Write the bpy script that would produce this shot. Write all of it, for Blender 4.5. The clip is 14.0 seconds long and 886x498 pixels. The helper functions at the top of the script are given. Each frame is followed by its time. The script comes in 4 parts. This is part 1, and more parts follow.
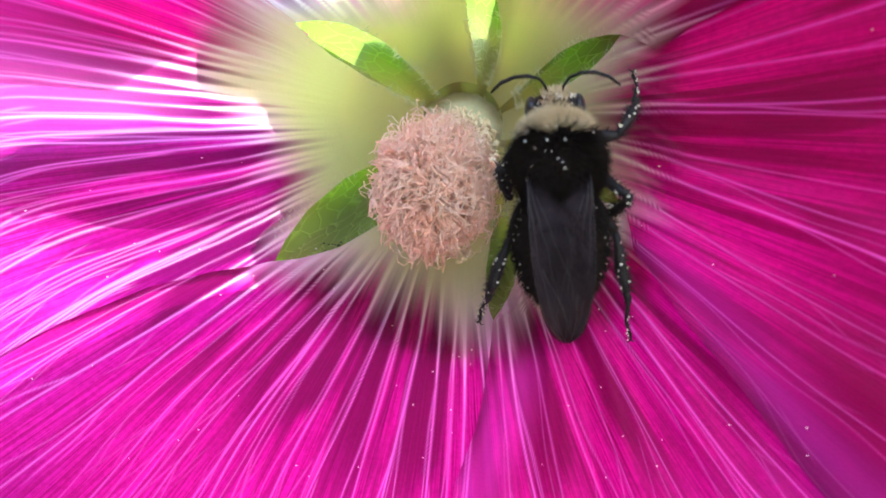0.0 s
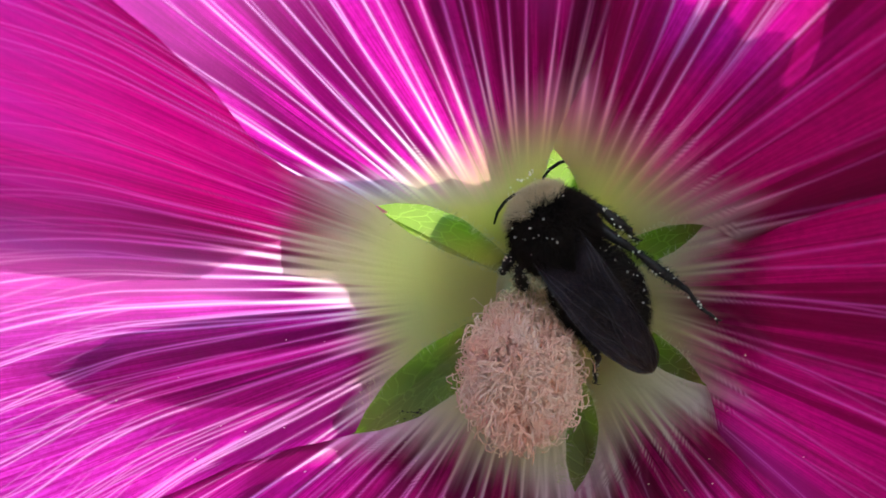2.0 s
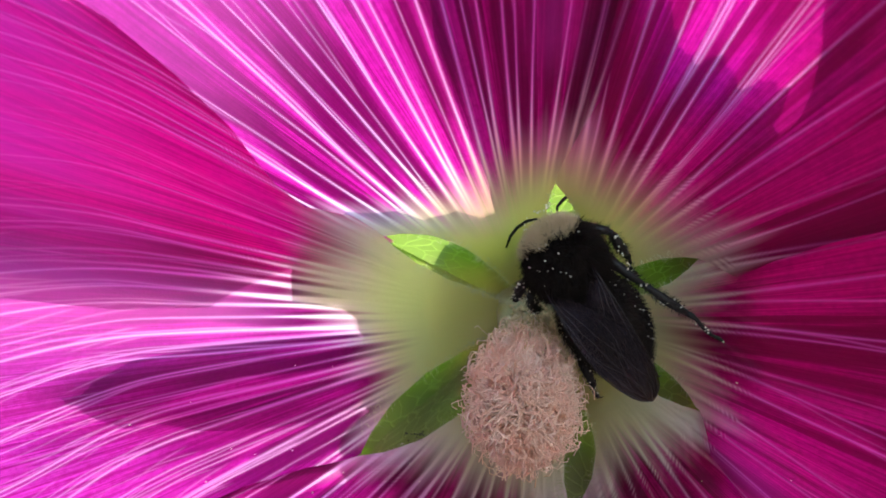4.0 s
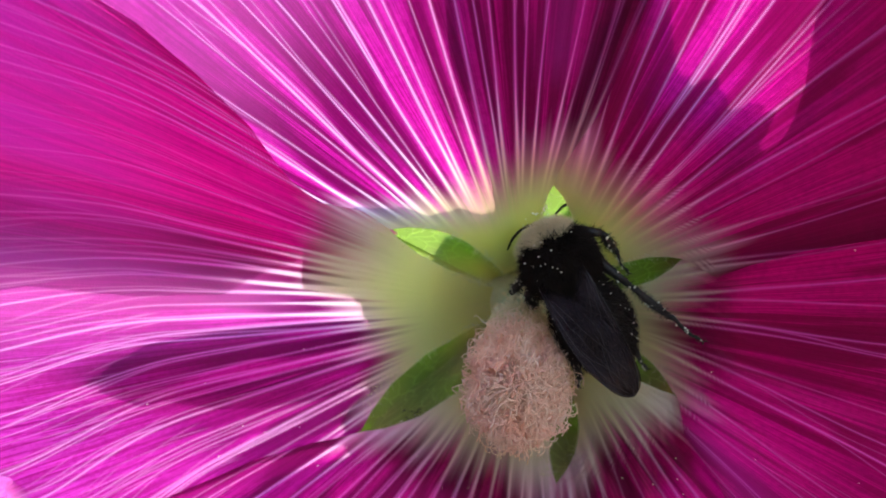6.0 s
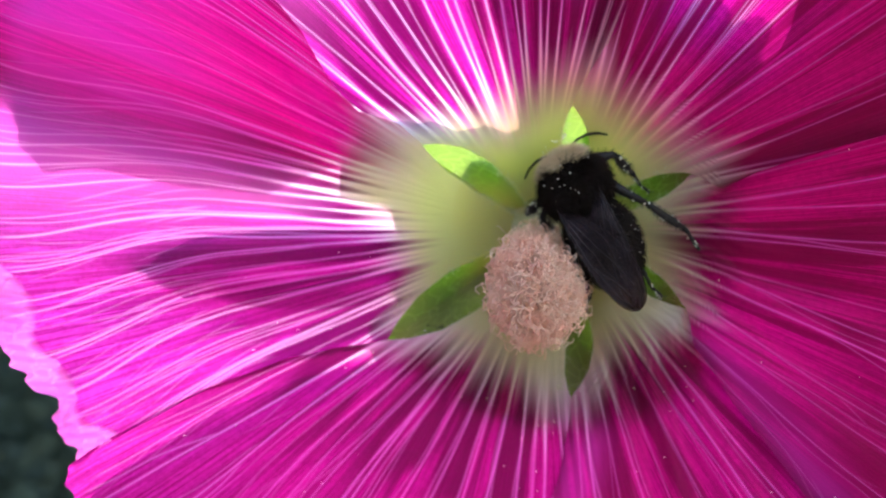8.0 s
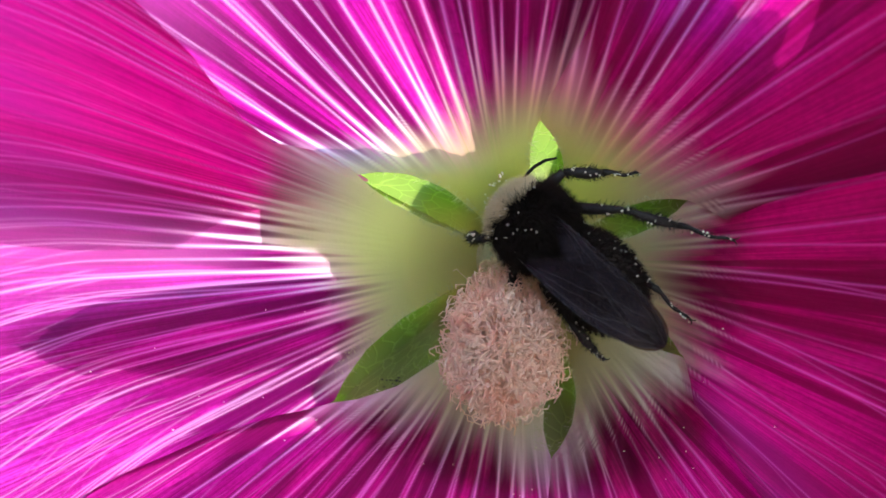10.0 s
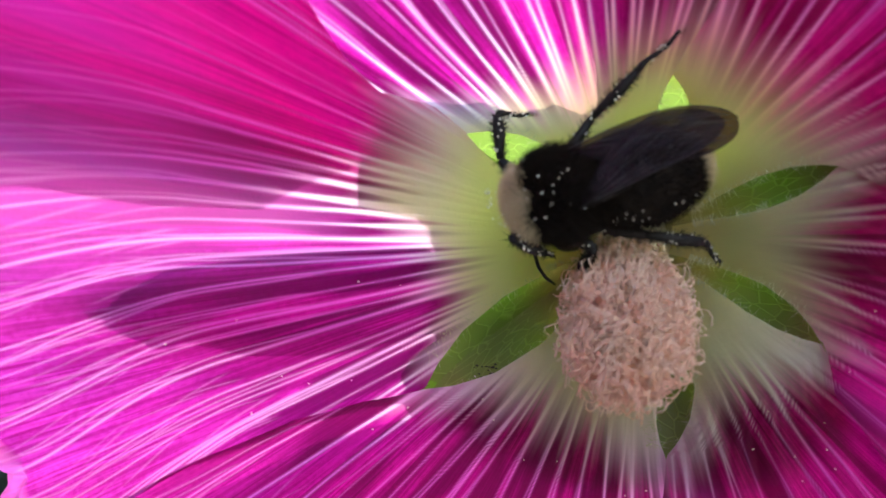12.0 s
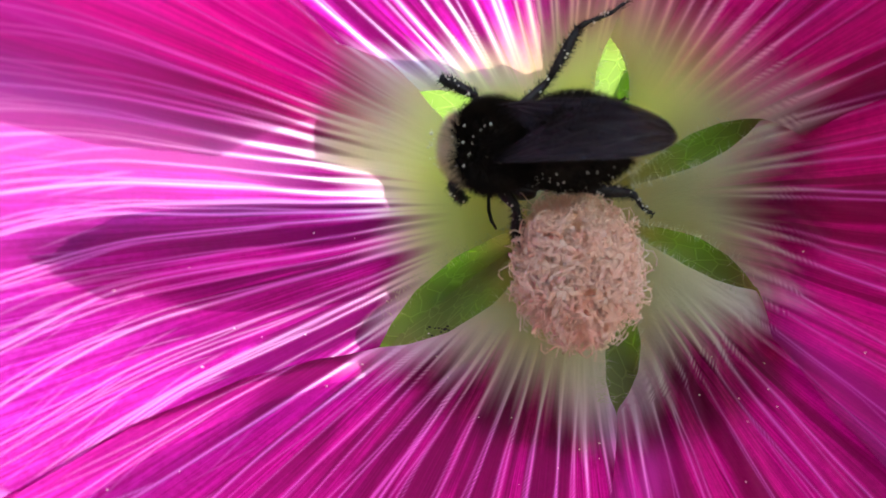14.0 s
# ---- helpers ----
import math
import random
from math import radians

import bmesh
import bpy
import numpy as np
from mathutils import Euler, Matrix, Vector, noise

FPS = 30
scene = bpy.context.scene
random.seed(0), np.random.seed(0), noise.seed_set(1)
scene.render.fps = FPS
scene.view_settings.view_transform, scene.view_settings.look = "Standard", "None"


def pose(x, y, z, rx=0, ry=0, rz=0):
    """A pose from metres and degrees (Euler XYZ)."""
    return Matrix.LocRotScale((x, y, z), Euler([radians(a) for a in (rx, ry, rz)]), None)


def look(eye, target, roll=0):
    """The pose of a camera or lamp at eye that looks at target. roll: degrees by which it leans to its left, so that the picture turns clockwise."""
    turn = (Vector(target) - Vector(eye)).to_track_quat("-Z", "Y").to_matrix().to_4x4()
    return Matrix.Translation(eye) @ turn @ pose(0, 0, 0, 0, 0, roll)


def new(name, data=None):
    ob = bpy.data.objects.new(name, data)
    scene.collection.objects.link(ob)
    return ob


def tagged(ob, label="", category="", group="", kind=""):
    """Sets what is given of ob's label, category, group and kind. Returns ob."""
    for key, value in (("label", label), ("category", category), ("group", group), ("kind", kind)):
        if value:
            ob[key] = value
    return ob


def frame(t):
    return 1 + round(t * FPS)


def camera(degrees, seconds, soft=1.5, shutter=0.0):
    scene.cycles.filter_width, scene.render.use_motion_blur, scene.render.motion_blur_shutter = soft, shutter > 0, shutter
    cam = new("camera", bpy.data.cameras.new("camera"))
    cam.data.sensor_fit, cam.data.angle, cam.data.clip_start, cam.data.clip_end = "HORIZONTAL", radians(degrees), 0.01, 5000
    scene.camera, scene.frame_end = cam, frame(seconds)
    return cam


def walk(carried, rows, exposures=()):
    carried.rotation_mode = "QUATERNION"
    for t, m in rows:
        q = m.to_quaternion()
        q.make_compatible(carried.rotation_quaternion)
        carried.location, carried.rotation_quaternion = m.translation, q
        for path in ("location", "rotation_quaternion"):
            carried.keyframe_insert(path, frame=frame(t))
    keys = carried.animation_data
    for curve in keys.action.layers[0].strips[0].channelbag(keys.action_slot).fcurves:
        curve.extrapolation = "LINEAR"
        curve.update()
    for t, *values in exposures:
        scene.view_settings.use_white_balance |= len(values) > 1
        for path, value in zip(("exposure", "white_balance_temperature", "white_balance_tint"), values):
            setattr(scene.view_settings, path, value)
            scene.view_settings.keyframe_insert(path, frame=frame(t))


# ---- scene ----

MM = 0.001
TILT = 16.0
# The flower's own space: x right, y up, z out of the throat towards the camera.
BLOOM = pose(0, 0, 1.30, 90 + TILT, 0, 0)


def spot(x, y, z):
    """A point of the flower's space, in millimetres, in the world."""
    return BLOOM @ Vector((x * MM, y * MM, z * MM))


# ---- camera: seconds, place in the flower's space in millimetres, yaw, pitch, roll ----
PATH = [
    (0, 5.20, -8.80, 52.20, 7.20, 4.78, -0.32),
    (0.5, 2.70, 5.16, 52.50, 6.83, -2.21, 0.05),
    (1, -1.67, 0.72, 55.42, 5.80, 6.32, -1.71),
    (1.5, -4.57, 10.46, 54.34, 6.24, -1.95, 0.42),
    (2, 0.63, 2.84, 54.38, 7.80, 5.26, -1.25),
    (2.5, -2.35, 2.97, 53.34, 6.65, 5.75, -1.21),
    (5, 0.02, 6.80, 58.55, 5.92, 3.62, -0.95),
    (5.5, -4.48, 10.29, 58.11, 2.43, 1.49, -1.01),
    (6, -3.94, 7.75, 60.59, 2.93, 1.43, -0.00),
    (6.5, 4.41, -5.29, 62.50, 7.46, 4.69, 0.95),
    (7, -0.98, -8.43, 63.25, 6.59, 6.20, 1.38),
    (7.5, -4.95, -7.25, 63.47, 5.98, 6.37, 2.21),
    (8, -4.90, -5.73, 64.23, 3.70, 7.44, 1.75),
    (8.5, -7.96, -0.54, 62.76, 2.73, 4.44, 1.25),
    (9, -4.56, -0.54, 63.51, 3.71, 4.48, 1.29),
    (9.2, -1.94, 6.03, 59.00, 3.35, 0.52, -0.76),
    (11.5, -0.94, 3.45, 51.88, 6.59, 2.71, 0.43),
    (12, -8.50, 1.35, 49.52, 4.53, 2.91, 0.43),
    (12.5, -18.39, -3.96, 45.68, -0.99, 6.04, 0.69),
    (13, -1.96, -3.18, 55.31, 4.15, 6.87, -0.74),
    (13.5, -7.40, -4.22, 51.18, 0.56, 6.86, 0.83),
    (14, -10.49, -7.23, 49.64, -1.37, 9.72, -0.84),
]


def seen_from(x, y, z, yaw, pitch, roll):
    turn = Matrix.Rotation(radians(yaw), 4, "Y") @ Matrix.Rotation(radians(pitch), 4, "X") @ Matrix.Rotation(radians(roll), 4, "Z")
    return BLOOM @ Matrix.Translation((x * MM, y * MM, z * MM)) @ turn


cam = camera(60.0, 14.0, 1.6)
# a close-up's shallow focus, on the bee and the tuft
cam.data.dof.use_dof, cam.data.dof.focus_distance, cam.data.dof.aperture_fstop = True, 0.051, 32.0
# the clip's camera opens and closes its exposure on the way
EXPOSURES = [(0, 3.04, 6500, 11), (0.5, 2.79, 6500, 11), (1, 2.49, 6500, 11), (1.5, 2.27, 6500, 11), (2, 2.13, 6500, 11), (2.5, 2.09, 6500, 11), (5, 2.22, 6500, 11), (5.5, 2.07, 6500, 11), (6, 2.06, 6500, 11), (6.5, 2.34, 6500, 11), (7, 2.57, 6500, 11), (8, 2.54, 6500, 11), (8.5, 2.39, 6500, 11), (9, 2.34, 6500, 11), (11.5, 2.31, 6500, 11), (12, 2.27, 6500, 11), (12.5, 2.14, 6500, 11), (13, 2.10, 6500, 11), (13.5, 2.39, 6500, 11), (14, 2.49, 6500, 11)]
walk(cam, [(t, seen_from(*row)) for t, *row in PATH], EXPOSURES)

# ---- light ----
SUN_FROM = (BLOOM.to_3x3() @ Vector((-0.13, 0.17, -1.0))).normalized()
world = bpy.data.worlds.new("world")
scene.world = world
world.use_nodes = True
wn, wl = world.node_tree.nodes, world.node_tree.links
sky = wn.new("ShaderNodeTexSky")
sky.sky_type, sky.sun_disc = "NISHITA", False
sky.sun_elevation = math.asin(SUN_FROM.z)
sky.sun_rotation = math.atan2(SUN_FROM.x, SUN_FROM.y)
wn["Background"].inputs["Strength"].default_value = 0.15
wl.new(sky.outputs[0], wn["Background"].inputs["Color"])
sun_data = bpy.data.lights.new("sun", "SUN")
sun_data.energy, sun_data.angle, sun_data.color = 0.96, radians(0.5), (1.0, 0.95, 0.88)
sun = new("sun", sun_data)
sun.matrix_world = look(SUN_FROM * 5, (0, 0, 0))


# ---- materials ----
class Nodes:
    """Small shorthand for building a node material."""

    def __init__(self, name):
        self.material = bpy.data.materials.new(name)
        self.material.use_nodes = True
        self.tree = self.material.node_tree
        self.tree.nodes.clear()
        self.out = self.tree.nodes.new("ShaderNodeOutputMaterial")

    def put(self, kind, **values):
        node = self.tree.nodes.new("ShaderNode" + kind)
        for key, value in values.items():
            self.feed(node.inputs[key.replace("_", " ")], value)
        return node

    def feed(self, socket, value):
        if isinstance(value, bpy.types.NodeSocket):
            self.tree.links.new(value, socket)
        else:
            socket.default_value = value

    def math(self, what, a, b=0.0, c=0.0):
        node = self.tree.nodes.new("ShaderNodeMath")
        node.operation = what
        for socket, value in zip(node.inputs, (a, b, c)):
            self.feed(socket, value)
        return node.outputs[0]

    def ramp(self, value, low, high, to_low=0.0, to_high=1.0):
        node = self.tree.nodes.new("ShaderNodeMapRange")
        node.interpolation_type = "SMOOTHSTEP"
        for key, v in (("Value", value), ("From Min", low), ("From Max", high), ("To Min", to_low), ("To Max", to_high)):
            self.feed(node.inputs[key], v)
        return node.outputs[0]

    def mix(self, factor, a, b):
        node = self.tree.nodes.new("ShaderNodeMix")
        node.data_type = "RGBA"
        for key, v in ((0, factor), (6, a), (7, b)):
            self.feed(node.inputs[key], v)
        return node.outputs[2]

    def noise(self, vector, scale, detail=3.0, rough=0.5):
        node = self.put("TexNoise", Scale=scale, Detail=detail, Roughness=rough)
        self.feed(node.inputs["Vector"], vector)
        return node.outputs["Fac"]

    def stretched(self, vector, sx, sy, sz=1.0):
        node = self.put("Mapping", Scale=(sx, sy, sz))
        self.feed(node.inputs["Vector"], vector)
        return node.outputs[0]

    def bump(self, height, strength, distance):
        node = self.put("Bump", Strength=strength, Distance=distance)
        self.feed(node.inputs["Height"], height)
        return node.outputs[0]

    def finish(self, shader):
        self.tree.links.new(shader, self.out.inputs["Surface"])
        return self.material


def col(r, g, b):
    return (r, g, b, 1.0)


def petal_material():
    n = Nodes("petal")
    uv = n.tree.nodes.new("ShaderNodeUVMap").outputs[0]
    radius = n.tree.nodes.new("ShaderNodeAttribute")
    radius.attribute_name = "reach"
    vein = n.tree.nodes.new("ShaderNodeAttribute")
    vein.attribute_name = "vein"
    reach, veins = radius.outputs["Fac"], vein.outputs["Fac"]
    streak = n.noise(n.stretched(uv, 17.0, 0.8), 1.0, 2.0, 0.5)
    fine = n.noise(n.stretched(uv, 300.0, 9.0), 1.0, 3.0, 0.7)
    patch = n.noise(n.stretched(uv, 5.0, 2.5), 1.0, 2.0)
    cells = n.noise(n.tree.nodes.new("ShaderNodeTexCoord").outputs["Object"], 5200.0, 2.0)
    bands = n.noise(n.stretched(uv, 22.0, 0.9), 1.0, 3.0, 0.6)
    broad = n.noise(n.stretched(uv, 7.0, 1.5), 1.0, 3.0)
    dark = n.math("MAXIMUM", n.ramp(bands, 0.50, 0.62, 0.0, 0.8), n.ramp(broad, 0.46, 0.56, 0.0, 0.85))
    dark = n.math("MULTIPLY", dark, n.ramp(reach, 0.022, 0.032, 1.0, 0.3))
    # deeper pigment, together with shade painted into single petals
    flush_shade = n.tree.nodes.new("ShaderNodeAttribute")
    flush_shade.attribute_name = "flush_shade"
    dark = n.math("MAXIMUM", dark, n.math("MULTIPLY", flush_shade.outputs["Fac"], n.ramp(bands, 0.36, 0.56, 0.72, 0.98)))
    warm = n.tree.nodes.new("ShaderNodeAttribute")
    warm.attribute_name = "warm"
    dark = n.math("MULTIPLY", dark, n.ramp(warm.outputs["Fac"], 0.78, 1.0, 1.0, 0.2))
    speck = n.noise(n.tree.nodes.new("ShaderNodeTexCoord").outputs["Object"], 2600.0, 3.0, 0.6)
    grain = n.ramp(n.math("ADD", n.math("MULTIPLY", fine, 0.7), n.math("MULTIPLY", speck, 0.3)), 0.42, 0.62, 0.0, 0.75)
    magenta = n.mix(patch, col(0.19, 0.0007, 0.040), col(0.26, 0.0012, 0.064))
    magenta = n.mix(grain, magenta, col(0.14, 0.0005, 0.032))
    magenta = n.mix(dark, magenta, n.mix(warm.outputs["Fac"], col(0.075, 0.0003, 0.022), col(0.12, 0.0003, 0.026)))
    # sheen of the blades painted in as a violet tint
    violet_sheen = n.tree.nodes.new("ShaderNodeAttribute")
    violet_sheen.attribute_name = "violet"
    violet = n.math("MULTIPLY", violet_sheen.outputs["Fac"], n.ramp(streak, 0.30, 0.55, 0.55, 1.0))
    magenta = n.mix(violet, magenta, col(0.25, 0.032, 0.23))
    veined = n.mix(n.math("MULTIPLY", veins, 0.9), magenta, col(0.43, 0.07, 0.35))
    # The pale throat runs out along the veins in streaks.
    pale = n.tree.nodes.new("ShaderNodeAttribute")
    pale.attribute_name = "pale"
    edge = n.math("ADD", n.math("SUBTRACT", reach, pale.outputs["Fac"]), n.math("MULTIPLY", n.math("SUBTRACT", 0.5, streak), n.ramp(reach, 0.008, 0.015, 0.001, 0.008)))
    edge = n.math("SUBTRACT", edge, n.math("MULTIPLY", veins, 0.0062))
    throat = n.ramp(edge, -0.0032, 0.0032, 1.0, 0.0)
    cream = n.mix(n.ramp(reach, 0.006, 0.012), col(0.44, 0.39, 0.22), col(0.52, 0.45, 0.33))
    lilac = n.tree.nodes.new("ShaderNodeAttribute")
    lilac.attribute_name = "lilac"
    cream = n.mix(n.math("MULTIPLY", lilac.outputs["Fac"], n.ramp(reach, 0.0115, 0.0165)), cream, col(0.52, 0.33, 0.46))
    # the folded pale margin, together with sunlit brightness painted into the blades
    rim_and_lit = n.tree.nodes.new("ShaderNodeAttribute")
    rim_and_lit.attribute_name = "rim_and_lit"
    colour = n.mix(throat, n.mix(rim_and_lit.outputs["Fac"], veined, col(0.74, 0.30, 0.60)), cream)
    height = n.math("ADD", n.math("MULTIPLY", fine, 0.5), n.math("MULTIPLY", cells, 0.5))
    normal = n.bump(height, 0.22, 0.0003)
    front = n.put("BsdfPrincipled", Base_Color=colour, Roughness=0.6, Normal=normal)
    front.inputs["Specular IOR Level"].default_value = 0.14
    front.inputs["Sheen Weight"].default_value = 0.14
    front.inputs["Sheen Roughness"].default_value = 0.45
    front.inputs["Sheen Tint"].default_value = col(0.80, 0.62, 1.0)
    glow = n.mix(patch, col(0.62, 0.008, 0.40), col(0.80, 0.045, 0.60))
    glow = n.mix(n.ramp(reach, 0.022, 0.036, 0.0, 0.5), glow, col(0.62, 0.06, 0.55))
    glow = n.mix(n.math("MULTIPLY", warm.outputs["Fac"], 0.85), glow, col(0.95, 0.006, 0.35))
    glow = n.mix(n.math("MULTIPLY", grain, n.ramp(warm.outputs["Fac"], 0.78, 1.0, 1.0, 0.5)), glow, col(0.36, 0.0015, 0.21))
    ribs = n.noise(n.stretched(uv, 150.0, 2.2), 1.0, 2.0, 0.6)
    ribbed = n.ramp(ribs, 0.40, 0.62, 0.0, 0.62)
    glow = n.mix(n.math("MULTIPLY", n.math("MULTIPLY", ribbed, n.ramp(rim_and_lit.outputs["Fac"], 0.3, 1.0, 1.0, 0.15)), n.ramp(reach, 0.010, 0.016)), glow, col(0.23, 0.0008, 0.13))
    glow = n.mix(dark, glow, n.mix(warm.outputs["Fac"], col(0.075, 0.0003, 0.048), col(0.22, 0.0003, 0.055)))
    glow = n.mix(violet, glow, col(0.66, 0.085, 0.58))
    glow = n.mix(rim_and_lit.outputs["Fac"], glow, col(0.98, 0.20, 0.76))
    glow = n.mix(n.math("MULTIPLY", n.math("POWER", veins, 1.1), 0.96), glow, col(1.0, 0.53, 0.98))
    bright = n.mix(throat, glow, n.mix(n.ramp(reach, 0.0095, 0.0135), n.mix(n.ramp(reach, 0.005, 0.010), col(0.95, 0.80, 0.30), col(1.0, 0.86, 0.46)), col(1.0, 0.74, 0.95)))
    through_light = n.put("BsdfTranslucent", Color=bright, Normal=normal)
    both = n.put("MixShader", Fac=0.56)
    n.feed(both.inputs[1], front.outputs[0])
    n.feed(both.inputs[2], through_light.outputs[0])
    return n.finish(both.outputs[0])


def leafy_material(name, dark, light, scale, share=0.45, rough=0.5, glow=None, foot=None):
    n = Nodes(name)
    place = n.tree.nodes.new("ShaderNodeTexCoord").outputs["Object"]
    uv = n.tree.nodes.new("ShaderNodeUVMap").outputs[0]
    blotch = n.noise(place, scale, 3.0)
    net = n.put("TexVoronoi", Scale=1.0)
    net.feature = "DISTANCE_TO_EDGE"
    n.feed(net.inputs["Vector"], n.stretched(uv, 10.0, 11.0))
    lines = n.ramp(net.outputs["Distance"], 0.0, 0.06, 1.0, 0.0)
    colour = n.mix(blotch, dark, light)
    colour = n.mix(n.math("MULTIPLY", lines, 0.16), colour, tuple(min(1.0, 1.9 * v) for v in light[:3]) + (1.0,))
    if foot:
        along = n.tree.nodes.new("ShaderNodeSeparateXYZ")
        n.feed(along.inputs[0], uv)
        base = n.ramp(n.math("ADD", along.outputs[0], n.math("MULTIPLY", n.math("SUBTRACT", blotch, 0.5), 0.25)), 0.22, 0.56, 0.92, 0.0)
        colour = n.mix(base, colour, foot)
    normal = n.bump(n.math("SUBTRACT", blotch, lines), 0.3, 0.0004)
    front = n.put("BsdfPrincipled", Base_Color=colour, Roughness=rough, Normal=normal)
    front.inputs["Specular IOR Level"].default_value = 0.3
    lit = n.mix(blotch, tuple(0.8 * v for v in glow[:3]) + (1.0,), glow) if glow else colour
    lit = n.mix(n.math("MULTIPLY", lines, 0.42), lit, tuple(min(1.0, 1.8 * v) for v in (glow or light)[:3]) + (1.0,))
    if foot:
        lit = n.mix(base, lit, foot)
    back = n.put("BsdfTranslucent", Color=lit, Normal=normal)
    both = n.put("MixShader", Fac=share)
    n.feed(both.inputs[1], front.outputs[0])
    n.feed(both.inputs[2], back.outputs[0])
    return n.finish(both.outputs[0])


def plain_material(name, dark, light, scale, rough=0.6, relief=0.3, depth=0.0002, spec=0.3, share=0.0):
    n = Nodes(name)
    place = n.tree.nodes.new("ShaderNodeTexCoord").outputs["Object"]
    big, small = n.noise(place, scale, 3.0), n.noise(place, scale * 9.0, 3.0)
    colour = n.mix(n.ramp(n.math("ADD", n.math("MULTIPLY", big, 0.6), n.math("MULTIPLY", small, 0.4)), 0.3, 0.7), dark, light)
    normal = n.bump(small, relief, depth)
    front = n.put("BsdfPrincipled", Base_Color=colour, Roughness=rough, Normal=normal)
    front.inputs["Specular IOR Level"].default_value = spec
    if not share:
        return n.finish(front.outputs[0])
    back = n.put("BsdfTranslucent", Color=colour, Normal=normal)
    both = n.put("MixShader", Fac=share)
    n.feed(both.inputs[1], front.outputs[0])
    n.feed(both.inputs[2], back.outputs[0])
    return n.finish(both.outputs[0])


def wing_material():
    n = Nodes("wing")
    uv = n.tree.nodes.new("ShaderNodeUVMap").outputs[0]
    ripple = n.noise(n.stretched(uv, 3.0, 26.0), 1.0, 2.0)
    cloud = n.noise(n.stretched(uv, 4.0, 4.0), 1.0, 3.0)
    colour = n.mix(cloud, col(0.016, 0.010, 0.011), col(0.045, 0.030, 0.032))
    skin = n.put("BsdfPrincipled", Base_Color=colour, Roughness=0.34, Normal=n.bump(ripple, 0.8, 0.0006))
    skin.inputs["Specular IOR Level"].default_value = 0.22
    skin.inputs["Specular Tint"].default_value = col(0.80, 0.68, 1.0)
    clear = n.put("BsdfTransparent", Color=col(0.52, 0.38, 0.26))
    both = n.put("MixShader", Fac=0.38)
    n.feed(both.inputs[1], skin.outputs[0])
    n.feed(both.inputs[2], clear.outputs[0])
    return n.finish(both.outputs[0])


PETAL = petal_material()
SEPAL = leafy_material("sepal", col(0.16, 0.17, 0.055), col(0.24, 0.245, 0.09), 300.0, 0.62, 0.5, col(0.28, 0.45, 0.07), col(0.42, 0.36, 0.17))
HEDGE = leafy_material("hedge_leaf", col(0.046, 0.060, 0.044), col(0.052, 0.070, 0.046), 6.0, 0.5, 0.95)
STEM = plain_material("stem", col(0.10, 0.16, 0.04), col(0.17, 0.24, 0.08), 120.0)
PISTIL = plain_material("stigma", col(1.0, 0.69, 0.55), col(1.0, 0.86, 0.73), 450.0, 0.5, 0.2, 0.0001, 0.3, 0.62)
ANTHER = plain_material("anther", col(0.78, 0.60, 0.36), col(0.92, 0.76, 0.52), 500.0, 0.6, 0.3, 0.0001, 0.2, 0.2)
COLUMN = plain_material("column", col(0.58, 0.55, 0.33), col(0.70, 0.64, 0.44), 300.0, 0.5, 0.2, 0.0001, 0.3, 0.3)
FUR_BLACK = plain_material("black_hair", col(0.008, 0.005, 0.004), col(0.022, 0.014, 0.010), 900.0, 0.85, 0.3, 0.0001, 0.12)
FUR_PALE = plain_material("pale_hair", col(0.58, 0.44, 0.25), col(0.78, 0.63, 0.42), 900.0, 0.7, 0.3, 0.0001, 0.2, 0.3)
SHELL = plain_material("black_shell", col(0.007, 0.005, 0.005), col(0.018, 0.013, 0.012), 1200.0, 0.5, 0.3, 0.00005, 0.22)
EYE = plain_material("eye", col(0.012, 0.010, 0.012), col(0.03, 0.024, 0.022), 3000.0, 0.3, 0.15, 0.00003, 0.35)
GRAIN = plain_material("pollen", col(0.78, 0.70, 0.55), col(0.90, 0.84, 0.72), 2000.0, 0.6)
SPECK = plain_material("speck", col(0.02, 0.018, 0.012), col(0.05, 0.04, 0.03), 2000.0, 0.8)
WING = wing_material()
WING_VEIN = plain_material("wing_vein", col(0.012, 0.008, 0.008), col(0.03, 0.02, 0.018), 900.0, 0.4, 0.2, 0.00005, 0.4)
# unseen ground, kept pale to throw sunlight up into the flower
BOUNCE_GROUND = plain_material("gravel", col(0.34, 0.28, 0.20), col(0.52, 0.45, 0.35), 3.0, 0.9, 0.6, 0.02)


# ---- mesh helpers ----
def mesh_object(name, verts, faces, material, uv=None, smooth=True, floats=None):
    data = bpy.data.meshes.new(name)
    data.from_pydata([tuple(v) for v in verts], [], [tuple(f) for f in faces])
    data.materials.append(material)
    if uv is not None:
        loops = np.empty(len(data.loops), dtype=np.int32)
        data.loops.foreach_get("vertex_index", loops)
        layer = data.uv_layers.new(name="UVMap")
        layer.data.foreach_set("uv", np.asarray(uv, dtype=np.float32)[loops].ravel())
    for key, values in (floats or {}).items():
        data.attributes.new(key, "FLOAT", "POINT").data.foreach_set("value", np.asarray(values, dtype=np.float32))
    if smooth:
        data.polygons.foreach_set("use_smooth", [True] * len(data.polygons))
    data.update()
    return new(name, data)


def grid_faces(rows, cols, closed=False):
    out = []
    for a in range(rows - 1):
        for b in range(cols if closed else cols - 1):
            c = (b + 1) % cols
            out.append((a * cols + b, a * cols + c, (a + 1) * cols + c, (a + 1) * cols + b))
    return out


